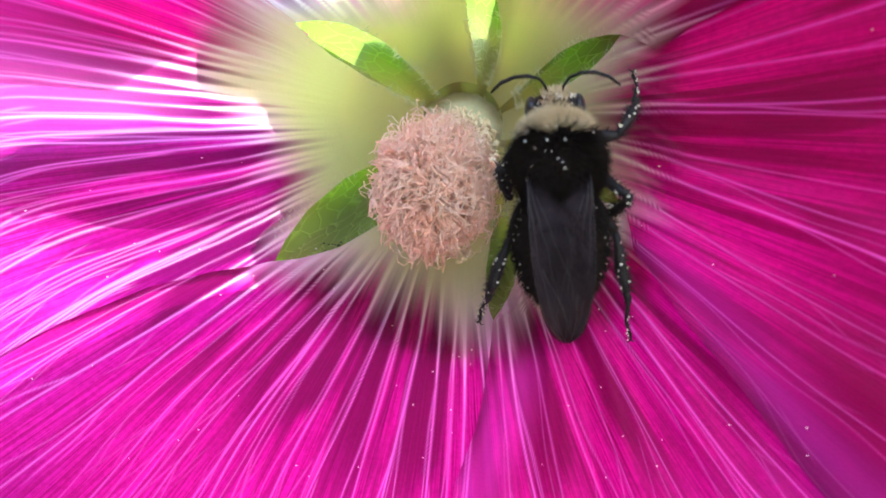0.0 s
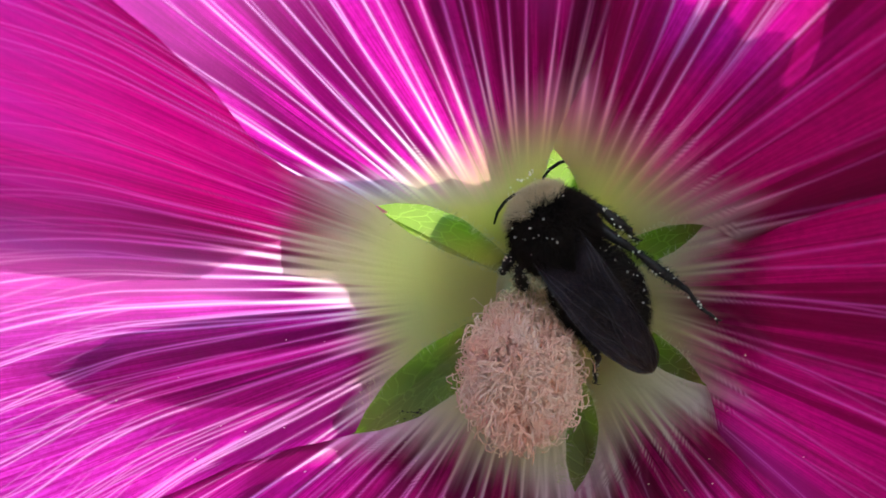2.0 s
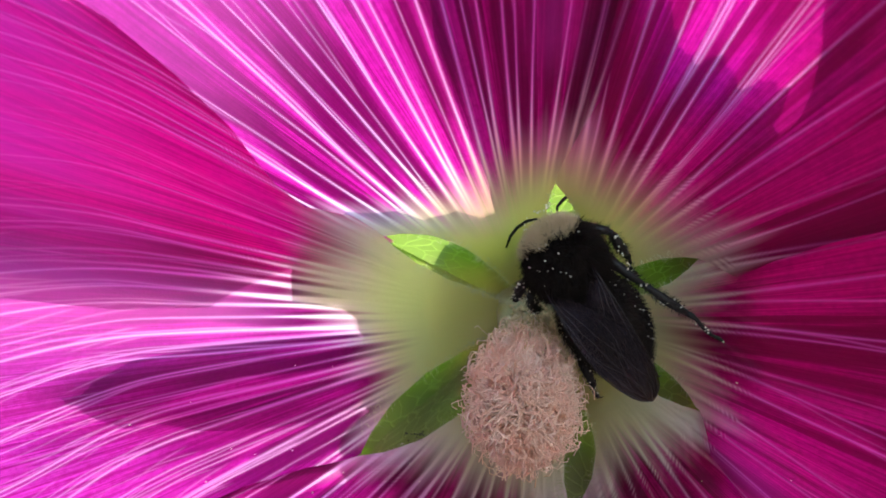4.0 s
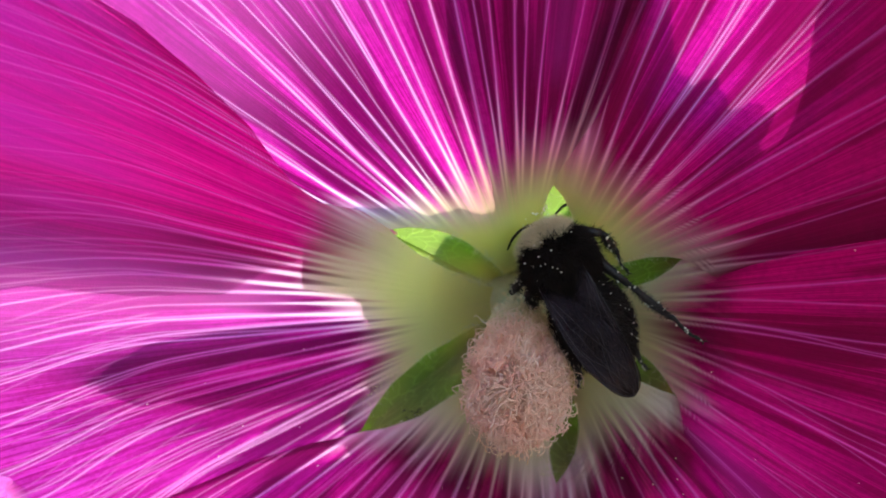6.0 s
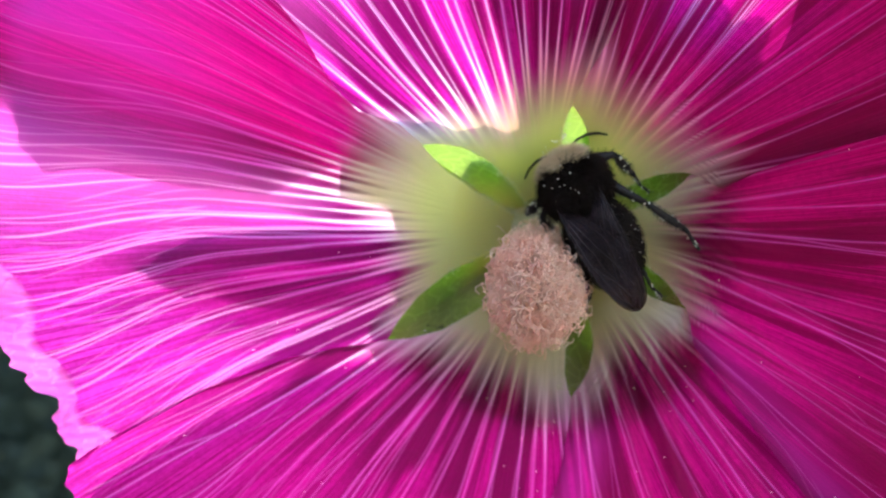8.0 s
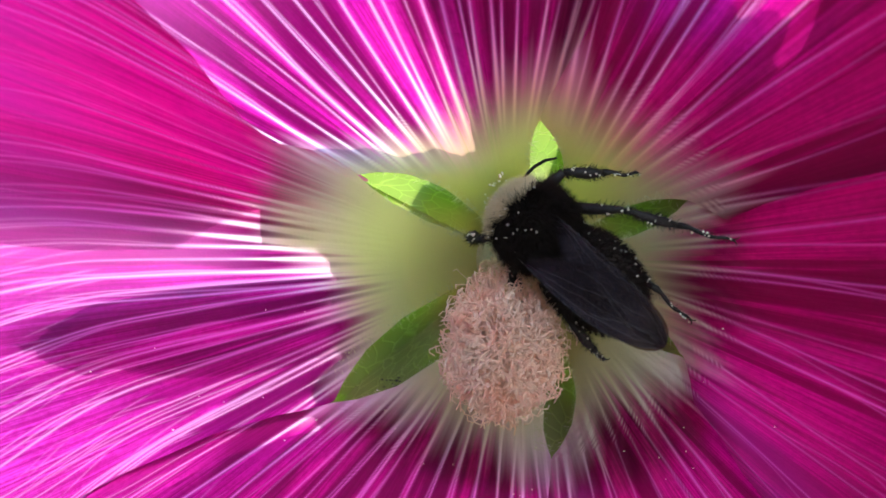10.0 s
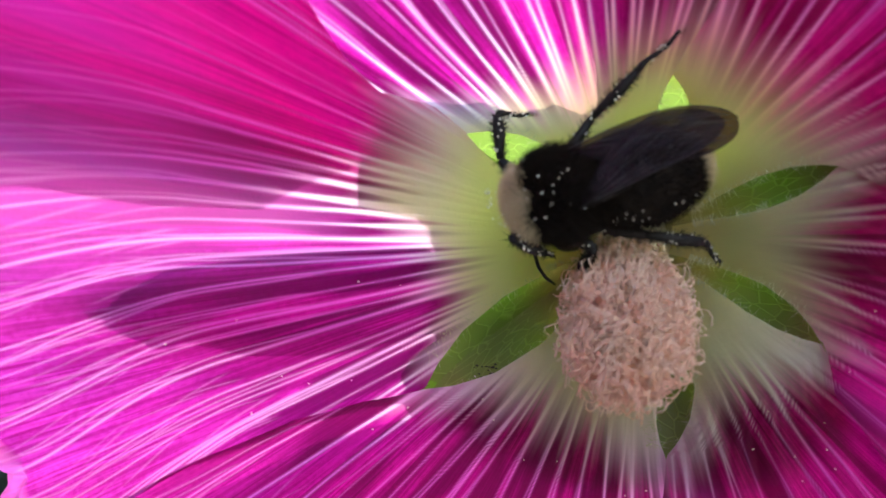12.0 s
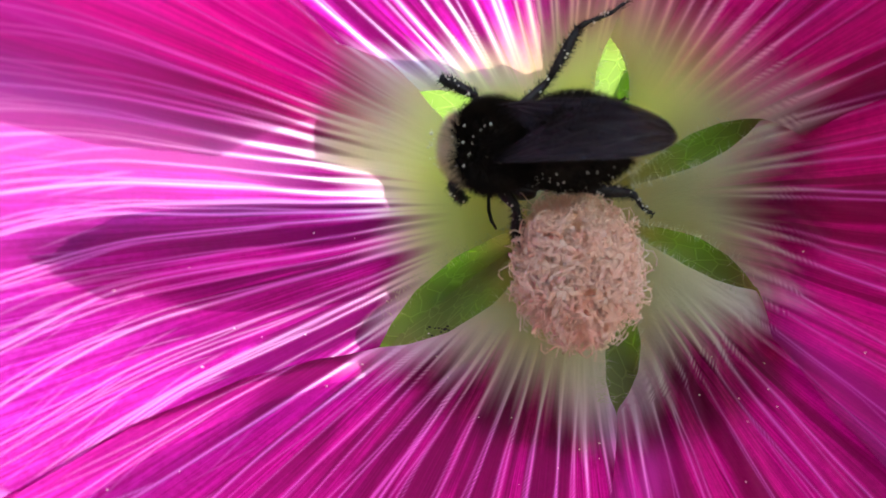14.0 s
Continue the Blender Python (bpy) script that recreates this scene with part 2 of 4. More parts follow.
class Heap:
    """Collects many small shapes into one mesh."""

    def __init__(self):
        self.verts, self.faces, self.uv = [], [], []

    def tube(self, points, radii, sides=6, capped=True):
        base, up = len(self.verts), Vector((0.31, 0.52, 0.79))
        count = len(points)
        for i, p in enumerate(points):
            along = (Vector(points[min(i + 1, count - 1)]) - Vector(points[max(i - 1, 0)])).normalized()
            side = along.cross(up)
            if side.length < 1e-4:
                side = along.cross(Vector((1, 0, 0)))
            side.normalize()
            over = along.cross(side)
            for k in range(sides):
                a = 2 * math.pi * k / sides
                self.verts.append(Vector(p) + (side * math.cos(a) + over * math.sin(a)) * radii[i])
                self.uv.append((k / sides, i / max(1, count - 1)))
        self.faces += [tuple(base + v for v in f) for f in grid_faces(count, sides, True)]
        if capped:
            self.faces.append(tuple(base + k for k in reversed(range(sides))))
            self.faces.append(tuple(base + (count - 1) * sides + k for k in range(sides)))

    def spike(self, root, tip, radius):
        base = len(self.verts)
        along = (Vector(tip) - Vector(root)).normalized()
        side = along.orthogonal().normalized()
        over = along.cross(side)
        for k in range(3):
            a = 2 * math.pi * k / 3
            self.verts.append(Vector(root) + (side * math.cos(a) + over * math.sin(a)) * radius)
        self.verts.append(Vector(tip))
        self.uv += [(0, 0)] * 4
        self.faces += [(base, base + 1, base + 3), (base + 1, base + 2, base + 3), (base + 2, base, base + 3)]

    def blob(self, centre, radii, rings=5, sides=7, rough=0.0, rng=None):
        base = len(self.verts)
        c = Vector(centre)
        for i in range(rings + 1):
            a = math.pi * i / rings
            for k in range(sides):
                b = 2 * math.pi * k / sides
                f = 1.0 + (rng.uniform(-rough, rough) if rng else 0.0)
                self.verts.append(c + Vector((radii[0] * math.sin(a) * math.cos(b), radii[1] * math.sin(a) * math.sin(b), radii[2] * math.cos(a))) * f)
                self.uv.append((k / sides, i / rings))
        self.faces += [tuple(base + v for v in f) for f in grid_faces(rings + 1, sides, True)]

    def make(self, name, material, smooth=True):
        return mesh_object(name, self.verts, self.faces, material, self.uv, smooth)


def under(ob, parent, label=""):
    ob.parent = parent
    if label:
        ob["label"] = label
    return ob


def smooth01(x):
    x = np.clip(x, 0.0, 1.0)
    return x * x * (3 - 2 * x)


# ---- the flower: all lengths below in millimetres of its own space ----
CENTRE = (-0.3, 4.8)


def funnel(x, y, r):
    """Height of the corolla over the plane of the throat's mouth; the flower leans back at its top."""
    inner, outer = 0.75 * (r - 8.0), 0.45 * (r - 8.0) - 0.0030 * np.maximum(r - 24.0, 0.0) ** 2
    return np.where(r > 8.0, outer, inner) + 1.0 + 0.076 * (x - CENTRE[0]) + 0.377 * (y - CENTRE[1])


def polar(x, y):
    return math.hypot(x - CENTRE[0], y - CENTRE[1]), math.degrees(math.atan2(y - CENTRE[1], x - CENTRE[0])) % 360


# the openings between the petals' claws: inner end, tip, half width
GAPS = {
    "lower_left": ((-4.2, 1.6), (-13.5, -5.1), 2.0),
    "upper_left": ((-3.6, 7.4), (-10.8, 10.6), 1.3),
    "top": ((1.7, 9.0), (1.2, 13.7), 1.25),
    "right": ((5.2, 6.6), (10.4, 8.4), 1.0),
    "lower_right": ((5.2, 2.1), (10.5, -1.8), 0.95),
    "bottom": ((2.6, -3.2), (1.9, -9.3), 1.2),
}


def gap_edge(name, r, side):
    """Bearing of one side of an opening at the radii r, and the radius and bearing of its tip."""
    inner, tip, half = GAPS[name]
    (r0, b0), (r1, b1) = polar(*inner), polar(*tip)
    f = (r - r0) / (r1 - r0)
    middle = b0 + (b1 - b0) * np.clip(f, -0.4, 1.0)
    wide = half * np.interp(f, [-0.6, -0.2, 0.05, 0.35, 0.65, 0.87, 1.0], [0.1, 0.45, 0.75, 1.0, 0.86, 0.42, 0.0])
    return middle + side * np.degrees(wide / r), r1, b1


def petal_edge(r, gap, side, blade):
    """Bearing of a petal's edge: along the claw's opening, then out by the blade's own line of (radius, bearing)."""
    if isinstance(gap, str):
        claw, r1, b1 = gap_edge(gap, r, side)
        b1 += 360 * round((blade[0][1] - b1) / 360)
        claw = claw + 360 * np.round((b1 - claw) / 360)
    else:
        r1, b1 = blade[0]
        claw = gap + (b1 - gap) * np.clip(r / r1, 0, 1)
    line = np.interp(r, [r1] + [p[0] for p in blade if p[0] > r1], [b1] + [p[1] for p in blade if p[0] > r1])
    return np.where(r < r1, claw, line)


def petal(name, low, high, claw_low, claw_high, length, layer, seed, edges, curl=1.0, pale=0.0, slant=0.0, start=3.0, thin=0.0, density=3.4):
    """One petal between two bearings (degrees) of its blade; claw_*: the bearings between which its veins leave the foot;
    edges: the opening beside the foot and the line of the blade's edge, for the lower and the higher bearing."""
    rng = np.random.RandomState(seed)
    inside = start < 9.0
    rows, cols = (200 if seed < 4 else 140, 860 if seed == 1 else 680) if inside else (40, 160)
    rho, s = np.linspace(0, 1, rows)[:, None], np.linspace(-1, 1, cols)[None, :]
    wave = sum(a * np.sin(k * np.pi * s + rng.uniform(0, 6.28)) for k, a in ((1.3, 0.7), (3.1, 0.5), (7.3, 0.22), (13.7, 0.10), (29.0, 0.05), (47.0, 0.03)))
    reach = length * (1 - 0.08 * np.abs(s) ** 3) * (1 - slant * s) + 0.8 * wave
    if not inside:
        start = start + 0.7 * np.sin(9 * s + seed) + 0.4 * np.sin(23 * s + 2 * seed) + 0.25 * np.sin(51 * s)
    r = start + (reach - start) * rho ** 1.15
    lo = petal_edge(r, edges[0][0], 1, edges[0][1])
    hi = petal_edge(r, edges[1][0], -1, edges[1][1])
    bearing = lo + (hi - lo) * (s + 1) / 2
    angle = np.radians(bearing)
    # veins: main ones that fan out of the foot, with forks that part from them on the way out
    fan = 1 - np.exp(-(r - 3.0) / 9.0)
    v_low, v_high = claw_low * (1 - fan) + low * fan, claw_high * (1 - fan) + high * fan
    across = (2 * bearing - v_low - v_high) / (v_high - v_low)
    width = np.radians(v_high - v_low) * r / 2
    vein = np.zeros_like(r)
    count = max(6, int((high - low) / density))
    mains = np.linspace(-1.15, 1.15, count) + rng.uniform(-0.32, 0.32, count) * 2.3 / count
    step = 2.3 / count
    lines = []
    out = (r - 3.0) / 38.0
    for m in mains:
        weight = rng.choice([1.0, 0.9, 0.7, 0.5])
        sway = 0.5 * step * (np.sin(3.2 * out + rng.uniform(0, 6)) * 0.5 + 0.16 * np.sin(8 * out + rng.uniform(0, 6)) + 0.06 * np.sin(17 * out + rng.uniform(0, 6)))
        lines.append((m + sway, 0.03, 1.0, weight))
        for k in range(rng.choice([1, 2, 2, 3])):
            f = rng.uniform(0.22, 0.8)
            way = rng.choice([-1, 1])
            bend = np.clip((out - f) / (1 - f), 0, 1) ** 0.75
            wiggle = 0.06 * step * np.sin(24 * out + rng.uniform(0, 6))
            lines.append((m + sway + wiggle + way * step * rng.uniform(0.35, 0.75) * bend, f, rng.uniform(0.8, 1.1), weight * rng.uniform(0.45, 0.8)))
    if inside:
        # thin cross veins near the margin
        for _ in range(int(2.2 * count)):
            m, f = rng.uniform(-1, 1), rng.uniform(0.55, 0.85)
            lines.append((m + rng.choice([-1, 1]) * step * 4.0 * (out - f), f, f + rng.uniform(0.08, 0.16), rng.uniform(0.25, 0.45)))
    bow = (0.09 if curl > 2 else 0.03) * smooth01((r - 26.0) / 14.0)
    for line, begin, stop, strength in lines:
        broad = ((0.062 if seed == 1 else 0.050) + 0.21 * np.exp(-out * 5.5)) * rng.uniform(0.75, 1.25) * (0.5 + 0.5 * strength)
        # veins broadened to paint the brightness of the left petal's sunlit strip
        if seed == 1:
            broad = broad * (1 + 0.45 * np.exp(-((bearing - 176.0) / 8.0) ** 2))
        near = np.exp(-np.abs((across - line - bow) * width / broad) ** 1.5)
        live = smooth01((out - begin) / 0.04) * smooth01((stop + 0.03 - out) / 0.06)
        vein = np.maximum(vein, near * strength * live * np.clip(1.10 - 0.40 * out, 0, 1))
    vein = vein * smooth01((r - 7.5) / 5.0)
    vein = vein * ({4: 0.66, 5: 0.66, 6: 0.85}.get(seed, 1.0) if inside else 0.25)
    # light painted into the veins: strong on the sunlit strip, weak in shade
    if seed == 1:
        vein = np.minimum(1.0, vein * (1.1 + 0.9 * np.exp(-((bearing - 175) / 7.0) ** 2) * smooth01((32.0 - r) / 12.0)))
        vein = vein * (1 - 0.3 * smooth01((bearing - 182.0) / 5.0))
        vein = np.where(bearing < 168.0, vein ** (1 + 0.7 * smooth01((168.0 - bearing) / 4.0)), vein) * (1 - 0.3 * smooth01((170.0 - bearing) / 6.0))
    x, y = CENTRE[0] + r * np.cos(angle), CENTRE[1] + r * np.sin(angle)
    lift = smooth01((r - 9.0) / 7.0) if inside else np.ones_like(r)
    z = funnel(x, y, r) + lift * (layer - 0.45 * s)
    # claws arch up along their middle
    z = z + 0.8 * (1 - np.abs(s) ** 3) * smooth01((r - 4.0) / 4.0) * (1 - smooth01((r - 11.0) / 6.0)) * (1.0 if inside else 0.0)
    ruffle = smooth01((r - 22.0) / 18.0)
    phase = 4.7 if seed == 7 else seed
    z = z + ruffle * (0.45 if seed in (4, 5) else 1.0) * (0.9 * np.sin(5 * s + phase) + 0.5 * np.sin(11 * s + 2 * phase) + 0.25 * np.sin(23 * s + 4 * rho * 3))
    z = z + 0.18 * lift * np.sin(14 * s + seed) + 0.05 * vein + 0.03 * np.sin(47 * s + 3 * rho) * lift
    margin = smooth01((rho - 0.90) / 0.10)
    crimp = 0.28 * np.sin(31 * s + seed) + 0.15 * np.sin(53 * s + 2.0 * seed) + 0.10 * np.sin(97 * s + 5 * rho)
    z = z - curl * margin ** 2 + margin * crimp
    fold = 0.915 + 0.018 * np.sin(9 * s + seed) + 0.010 * np.sin(23 * s + seed)
    rim_and_lit = (0.6 + 0.25 * np.sin(17 * s + 3 * seed)) * smooth01((rho - fold) / 0.012) * smooth01(curl - 1.2)
    z = z + rim_and_lit * (0.5 + 0.9 * np.sin(41 * s + 30 * rho) + 0.7 * np.sin(67 * s - 90 * rho) + 0.35 * np.sin(131 * s + 140 * rho))
    # hidden petals painted paler where more sun is to come through
    if seed == 11:
        thin = 1.0 - 0.48 * smooth01((bearing + 100.0) / 40.0)
    if seed == 12:
        thin = 0.05 + 0.95 * smooth01((168.0 - bearing) / 9.0) * (0.75 + 0.25 * smooth01((32.0 - r) / 8.0))
    rim_and_lit = np.maximum(rim_and_lit, thin)
    # brightness of the sunlit top petal painted in
    if seed == 3:
        rim_and_lit = np.maximum(rim_and_lit, 0.16 * smooth01((bearing - 112.0) / 8.0) * smooth01((r - 18.0) / 10.0))
    # the left petal's sunlit strip painted paler
    if seed == 1:
        rim_and_lit = np.maximum(rim_and_lit, 0.25 * np.exp(-((bearing - 178.0) / 6.0) ** 2) * smooth01((r - 15.0) / 8.0))
    # a deeper flush of pigment along the middle of the blade, plus painted shade on some petals
    middle = (low + high) / 2
    flush_shade = (0.0 if seed == 1 else 0.25) * np.exp(-((bearing - middle) / 10.0) ** 2 - ((r - 22.0) / 8.0) ** 2)
    # shade painted as dark bands across the left petal
    if seed == 1:
        for b, wide, near, far in ((188, 2.5, 16.0, 34.0), (199, 3.0, 15.0, 30.0), (210, 4.0, 14.0, 28.0)):
            flush_shade = np.maximum(flush_shade, 0.8 * np.exp(-((bearing - b) / wide) ** 2) * smooth01((r - near) / 4.0) * smooth01((far + 4.0 - r) / 8.0))
    # shade painted in, deepening towards the bottom petal's right side
    if seed == 7:
        flush_shade = np.maximum(flush_shade, 0.30 * smooth01((bearing + 130.0) / 34.0))
    # shade painted over the right-hand petals, leaving out their sunlit patch
    if seed in (4, 5):
        flush_shade = np.maximum(flush_shade, 0.95 * smooth01((r - 17.0) / 13.0) * (1 - np.exp(-((bearing - 56.0) / 10.0) ** 2)))
    # a dull violet sheen painted on the ends and the rolled sides of some blades
    violet = np.zeros_like(r)
    if seed == 1:
        violet = 0.75 * smooth01((r - 21.0 + 0.25 * (bearing - 160.0)) / 15.0) * smooth01((181.0 - bearing) / 6.0) * smooth01((41.5 - r) / 3.0)
    if seed == 6:
        from_edge = np.radians(bearing - lo) * r
        violet = 0.5 * np.exp(-((from_edge - 1.6) / 1.9) ** 2) * smooth01((r - 15.0) / 4.0) + 0.2 * smooth01((r - 26.0) / 10.0)
    if seed == 5:
        violet = 0.35 * np.exp(-((np.radians(bearing - lo) * r - 1.3) / 1.8) ** 2) * smooth01((r - 12.0) / 4.0)
    if seed == 3:
        violet = 0.3 * np.exp(-((bearing - 84.0) / 6.0) ** 2) * smooth01((r - 14.0) / 3.0) * smooth01((34.0 - r) / 10.0)
    # the pale throat reaches further out beside the openings than along the middle of the blade
    beside = np.zeros_like(r)
    for gap, side in ((edges[0][0], 1), (edges[1][0], -1)):
        if isinstance(gap, str):
            b1 = gap_edge(gap, r, side)[2]
            b1 += 360 * round(((low + high) / 2 - b1) / 360)
            more = {"top": 2.4, "right": 3.0, "upper_left": 4.2 if seed == 3 else 3.2}.get(gap, 4.2)
            beside = np.maximum(beside, more * np.exp(-(np.radians(bearing - b1) * r / 2.6) ** 2))
    # near-white of the sunlit strip painted in; above it the cream widens
    if seed == 1:
        beside = np.maximum(beside, 1.5 * np.exp(-((bearing - 176) / 7.0) ** 2) + 4.2 * smooth01((179.0 - bearing) / 10.0))
    pale = (pale + beside) * MM
    verts = np.stack([x, y, z], -1).reshape(-1, 3) * MM
    uv = np.stack([bearing / 60.0 + seed * 0.37, r / 40.0], -1).reshape(-1, 2)
    return mesh_object(name, verts, grid_faces(rows, cols), PETAL, uv, True, {
        "vein": vein.ravel(), "reach": r.ravel() * MM, "flush_shade": flush_shade.ravel(), "pale": (pale * np.ones_like(r)).ravel(), "rim_and_lit": (rim_and_lit * np.ones_like(r)).ravel(),
        "violet": violet.ravel(), "lilac": np.full(r.size, {1: 0.5, 5: 0.3, 6: 0.8, 7: 1.0}.get(seed, 0.1)),
        # warm: the left petal's shaded upper part is painted redder
        "warm": (smooth01((176.0 - bearing) / 12.0) if seed in (1, 12) else np.full(r.shape, {3: 0.3, 4: 0.75, 5: 0.7, 6: 0.45, 7: 0.2, 11: 0.2}.get(seed, 0.75))).ravel()})


def hollyhock_flower():
    flower = new("hollyhock_flower")
    flower.matrix_world = BLOOM
    tagged(flower, "magenta hollyhock flower with pale veins and creamy green throat", "flower")
    # low, high, claw_low, claw_high, length, layer, seed, low edge, high edge, curl, pale, slant, spacing of the veins
    for low, high, c_low, c_high, length, layer, seed, low_edge, high_edge, curl, pale, slant, density in (
        (144, 214, 146, 214, 45.5, 0.0, 1, ("upper_left", [(12, 151), (14, 150), (17, 153.5), (19, 152), (22.5, 147), (26, 145), (30, 144), (36, 145), (45, 145)]),
         ("lower_left", [(16.5, 217), (18, 216.2), (20, 212.9), (24, 209.7), (31, 207.9), (38, 208.4), (45, 209.4)]), 2.5, 10.8, 0.0, 2.0),
        (74, 147, 82, 148, 47.0, 0.0, 3, ("top", [(9, 80), (14, 72), (45, 70)]), ("upper_left", [(12, 151), (14, 151), (17, 154.3), (19, 152.9), (22.5, 147.7), (26, 145.7), (30, 144.7), (45, 145.5)]), 1.0, 8.4, 0.0, 3.0),
        (14, 100, 22, 78, 45.0, 0.0, 4, ("right", [(11, 19), (13, 10), (15, 12), (18, 13), (45, 10)]), ("top", [(9, 80), (13, 81), (45, 77)]), 1.0, 9.4, 0.0, 4.2),
        (-47, 16, -28, 17, 45.0, 0.0, 5, ("lower_right", [(12.7, -31), (15, -40), (20, -44.5), (30, -48), (45, -50)]), ("right", [(11, 19), (13, 15), (15, 14.5), (18, 15), (45, 12)]), 1.0, 8.8, 0.0, 4.0),
        (-94, -40, -79, -33, 45.0, 0.0, 6, ("bottom", [(14, -82), (17.5, -84), (21, -87), (25, -91), (40, -95)]), ("lower_right", [(12.7, -31), (15, -37.5), (20, -42.5), (30, -46), (45, -48)]), 1.0, 11.0, 0.0, 3.4),
        (-152, -84, -140, -84, 46.0, 0.0, 7, ("lower_left", [(16.5, -143), (20, -148), (24, -151), (31, -152.5), (38, -152), (45, -151)]), ("bottom", [(14, -82), (16, -80.8), (18.5, -83), (21, -86.2), (25, -90.5), (40, -94.5)]), 1.0, 12.2, 0.0, 2.9),
    ):
        under(petal("petal", low, high, c_low, c_high, length, layer, seed, (low_edge, high_edge), curl, pale, slant, 3.0, 0.0, density), flower)
    # unseen outer petals added behind, shaped to dim the sun on the ones in front
    for low, high, length, layer, seed, low_line, high_line, slant, start in (
        (-150, -14, 46.0, -3.4, 11, [(12, -138), (16.5, -139.5), (20, -145), (24, -148.4), (31, -150), (38, -149.4), (45, -148.4)], [(12, -14), (45, -14)], 0.0, 11.0),
        (144, 178, 41.0, -2.2, 12, [(12, 150), (14, 150), (17, 154), (19, 152.5), (22.5, 147.5), (26, 145.5), (30, 144.5), (36, 145.5)], [(12, 165), (16.5, 165), (20, 171.5), (22.6, 176.5), (28, 177), (34, 176), (45, 179)], 0.0, 12.5),
        (183, 205, 32.0, -2.4, 17, [(12, 182.5), (20, 183), (28, 184.5), (33, 187)], [(12, 206), (20, 201), (25, 197), (28, 193), (30, 193.5), (33, 189)], 0.0, 12.5),
        (-22, 52, 46.0, -4.0, 13, [(12, -15), (45, -15)], [(12, 37), (19, 38.5), (23.5, 50), (33, 58)], 0.0, 11.0),
        (34, 72, 18.6, -3.6, 14, [(12, 34), (20, 34)], [(12, 70), (20, 66)], -0.03, 11.0),
        (68, 108, 46.0, -3.4, 15, [(12, 62), (18.6, 64), (20.6, 69), (45, 72)], [(12, 110), (18, 110), (22, 107), (45, 104)], 0.0, 10.2),
    ):
        edges = ((low_line[0][1], low_line), (high_line[0][1], high_line))
        under(petal("petal", low, high, low, high, length, layer, seed, edges, 1.0, 0.0, slant, start, {11: 1.0, 12: 1.0, 13: 0.0, 17: 1.0}.get(seed, 0.1)), flower)
    # green calyx behind the petals, showing through the openings at their feet
    for bearing, half, length, point in (
        (164, 12, 17.3, 0.10), (84, 28, 11.6, 0.25), (48, 22, 12.0, 0.3),
        (16, 22, 14.5, 0.3), (-22, 22, 15.0, 0.25), (-58, 27, 17.6, 0.25), (-95, 26, 17.0, 0.25), (-132, 12, 17.4, 0.25),
    ):
        under(sepal(bearing, half, length, 0.0, point), flower)
    under(sepal(197, 21, 13.1, 0.0, 0.0, 180), flower)
    under(sepal(122, 31, 7.5, 0.0, 0.0, 90), flower)
    for k in range(8):
        bract = under(sepal(20 + 45 * k, 27, (13.5, 6.0, 6.5, 8.6, 13.0, 17.0, 17.0, 14.0)[k], 1.2), flower)
        bract.name = "bract"
    # extra bracts added behind to keep the sun off the sepals there
    for bearing, half, length, drop in ((217, 12, 17.6, 1.7), (217, 7, 18.2, 2.4), (15, 15, 13.6, 1.7), (-30, 15, 13.8, 1.7)):
        bract = under(sepal(bearing, half, length, drop), flower)
        bract.name = "bract"
    claw_fringe(flower)
    column = Heap()
    path = [(-0.4, 4.4, -5.6), (-0.5, 3.8, -4.0), (-0.7, 2.4, -1.5), (-1.0, 0.8, 1.8), (-1.4, -0.9, 4.6)]
    column.tube([Vector(p) * MM for p in path], [4.6 * MM, 2.6 * MM, 1.6 * MM, 1.3 * MM, 0.9 * MM], 24)
    under(column.make("staminal_column", COLUMN), flower)
    stigmas(flower)
    tube = Heap()
    x, y = CENTRE
    tube.tube([Vector(p) * MM for p in ((x, y, -10.5), (x, y, -8.0), (x, y, -6.4), (x, y, -5.4))], [2.2 * MM, 4.5 * MM, 4.2 * MM, 3.4 * MM], 24)
    under(tube.make("receptacle", SEPAL), flower)
    return flower


def sepal(bearing, half, length, drop=0.0, point=0.45, square=None):
    rows, cols = 22, 17
    rho, s = np.linspace(0, 1, rows)[:, None], np.linspace(-1, 1, cols)[None, :]
    r = 2.5 + (length - 2.5) * rho * (1 - 0.01 * s * s)
    fat = np.radians(half) * (1 - point * rho ** 5) * np.ones_like(s)
    angle = np.radians(bearing) + s * fat
    if square is not None:
        # a blunt sepal whose tip runs straight across the given bearing
        r = 2.5 + (length / np.cos(angle - np.radians(square)) * (1 + 0.03 * np.sin(11 * s) + 0.02 * np.sin(23 * s)) - 2.5) * rho
    x, y = CENTRE[0] + r * np.cos(angle), CENTRE[1] + r * np.sin(angle)
    z = funnel(x, y, r) - 1.1 - 0.8 * (1 - smooth01((r - 11.0) / 4.0)) - drop - 0.35 * s + 0.12 * np.cos(5 * s) + 0.25 * (1 - np.abs(s)) * (1 - rho)
    uv = np.stack([np.broadcast_to(rho, r.shape), np.broadcast_to(s * 0.5 + bearing, r.shape)], -1).reshape(-1, 2)
    return mesh_object("sepal", np.stack([x, y, z], -1).reshape(-1, 3) * MM, grid_faces(rows, cols), SEPAL, uv)


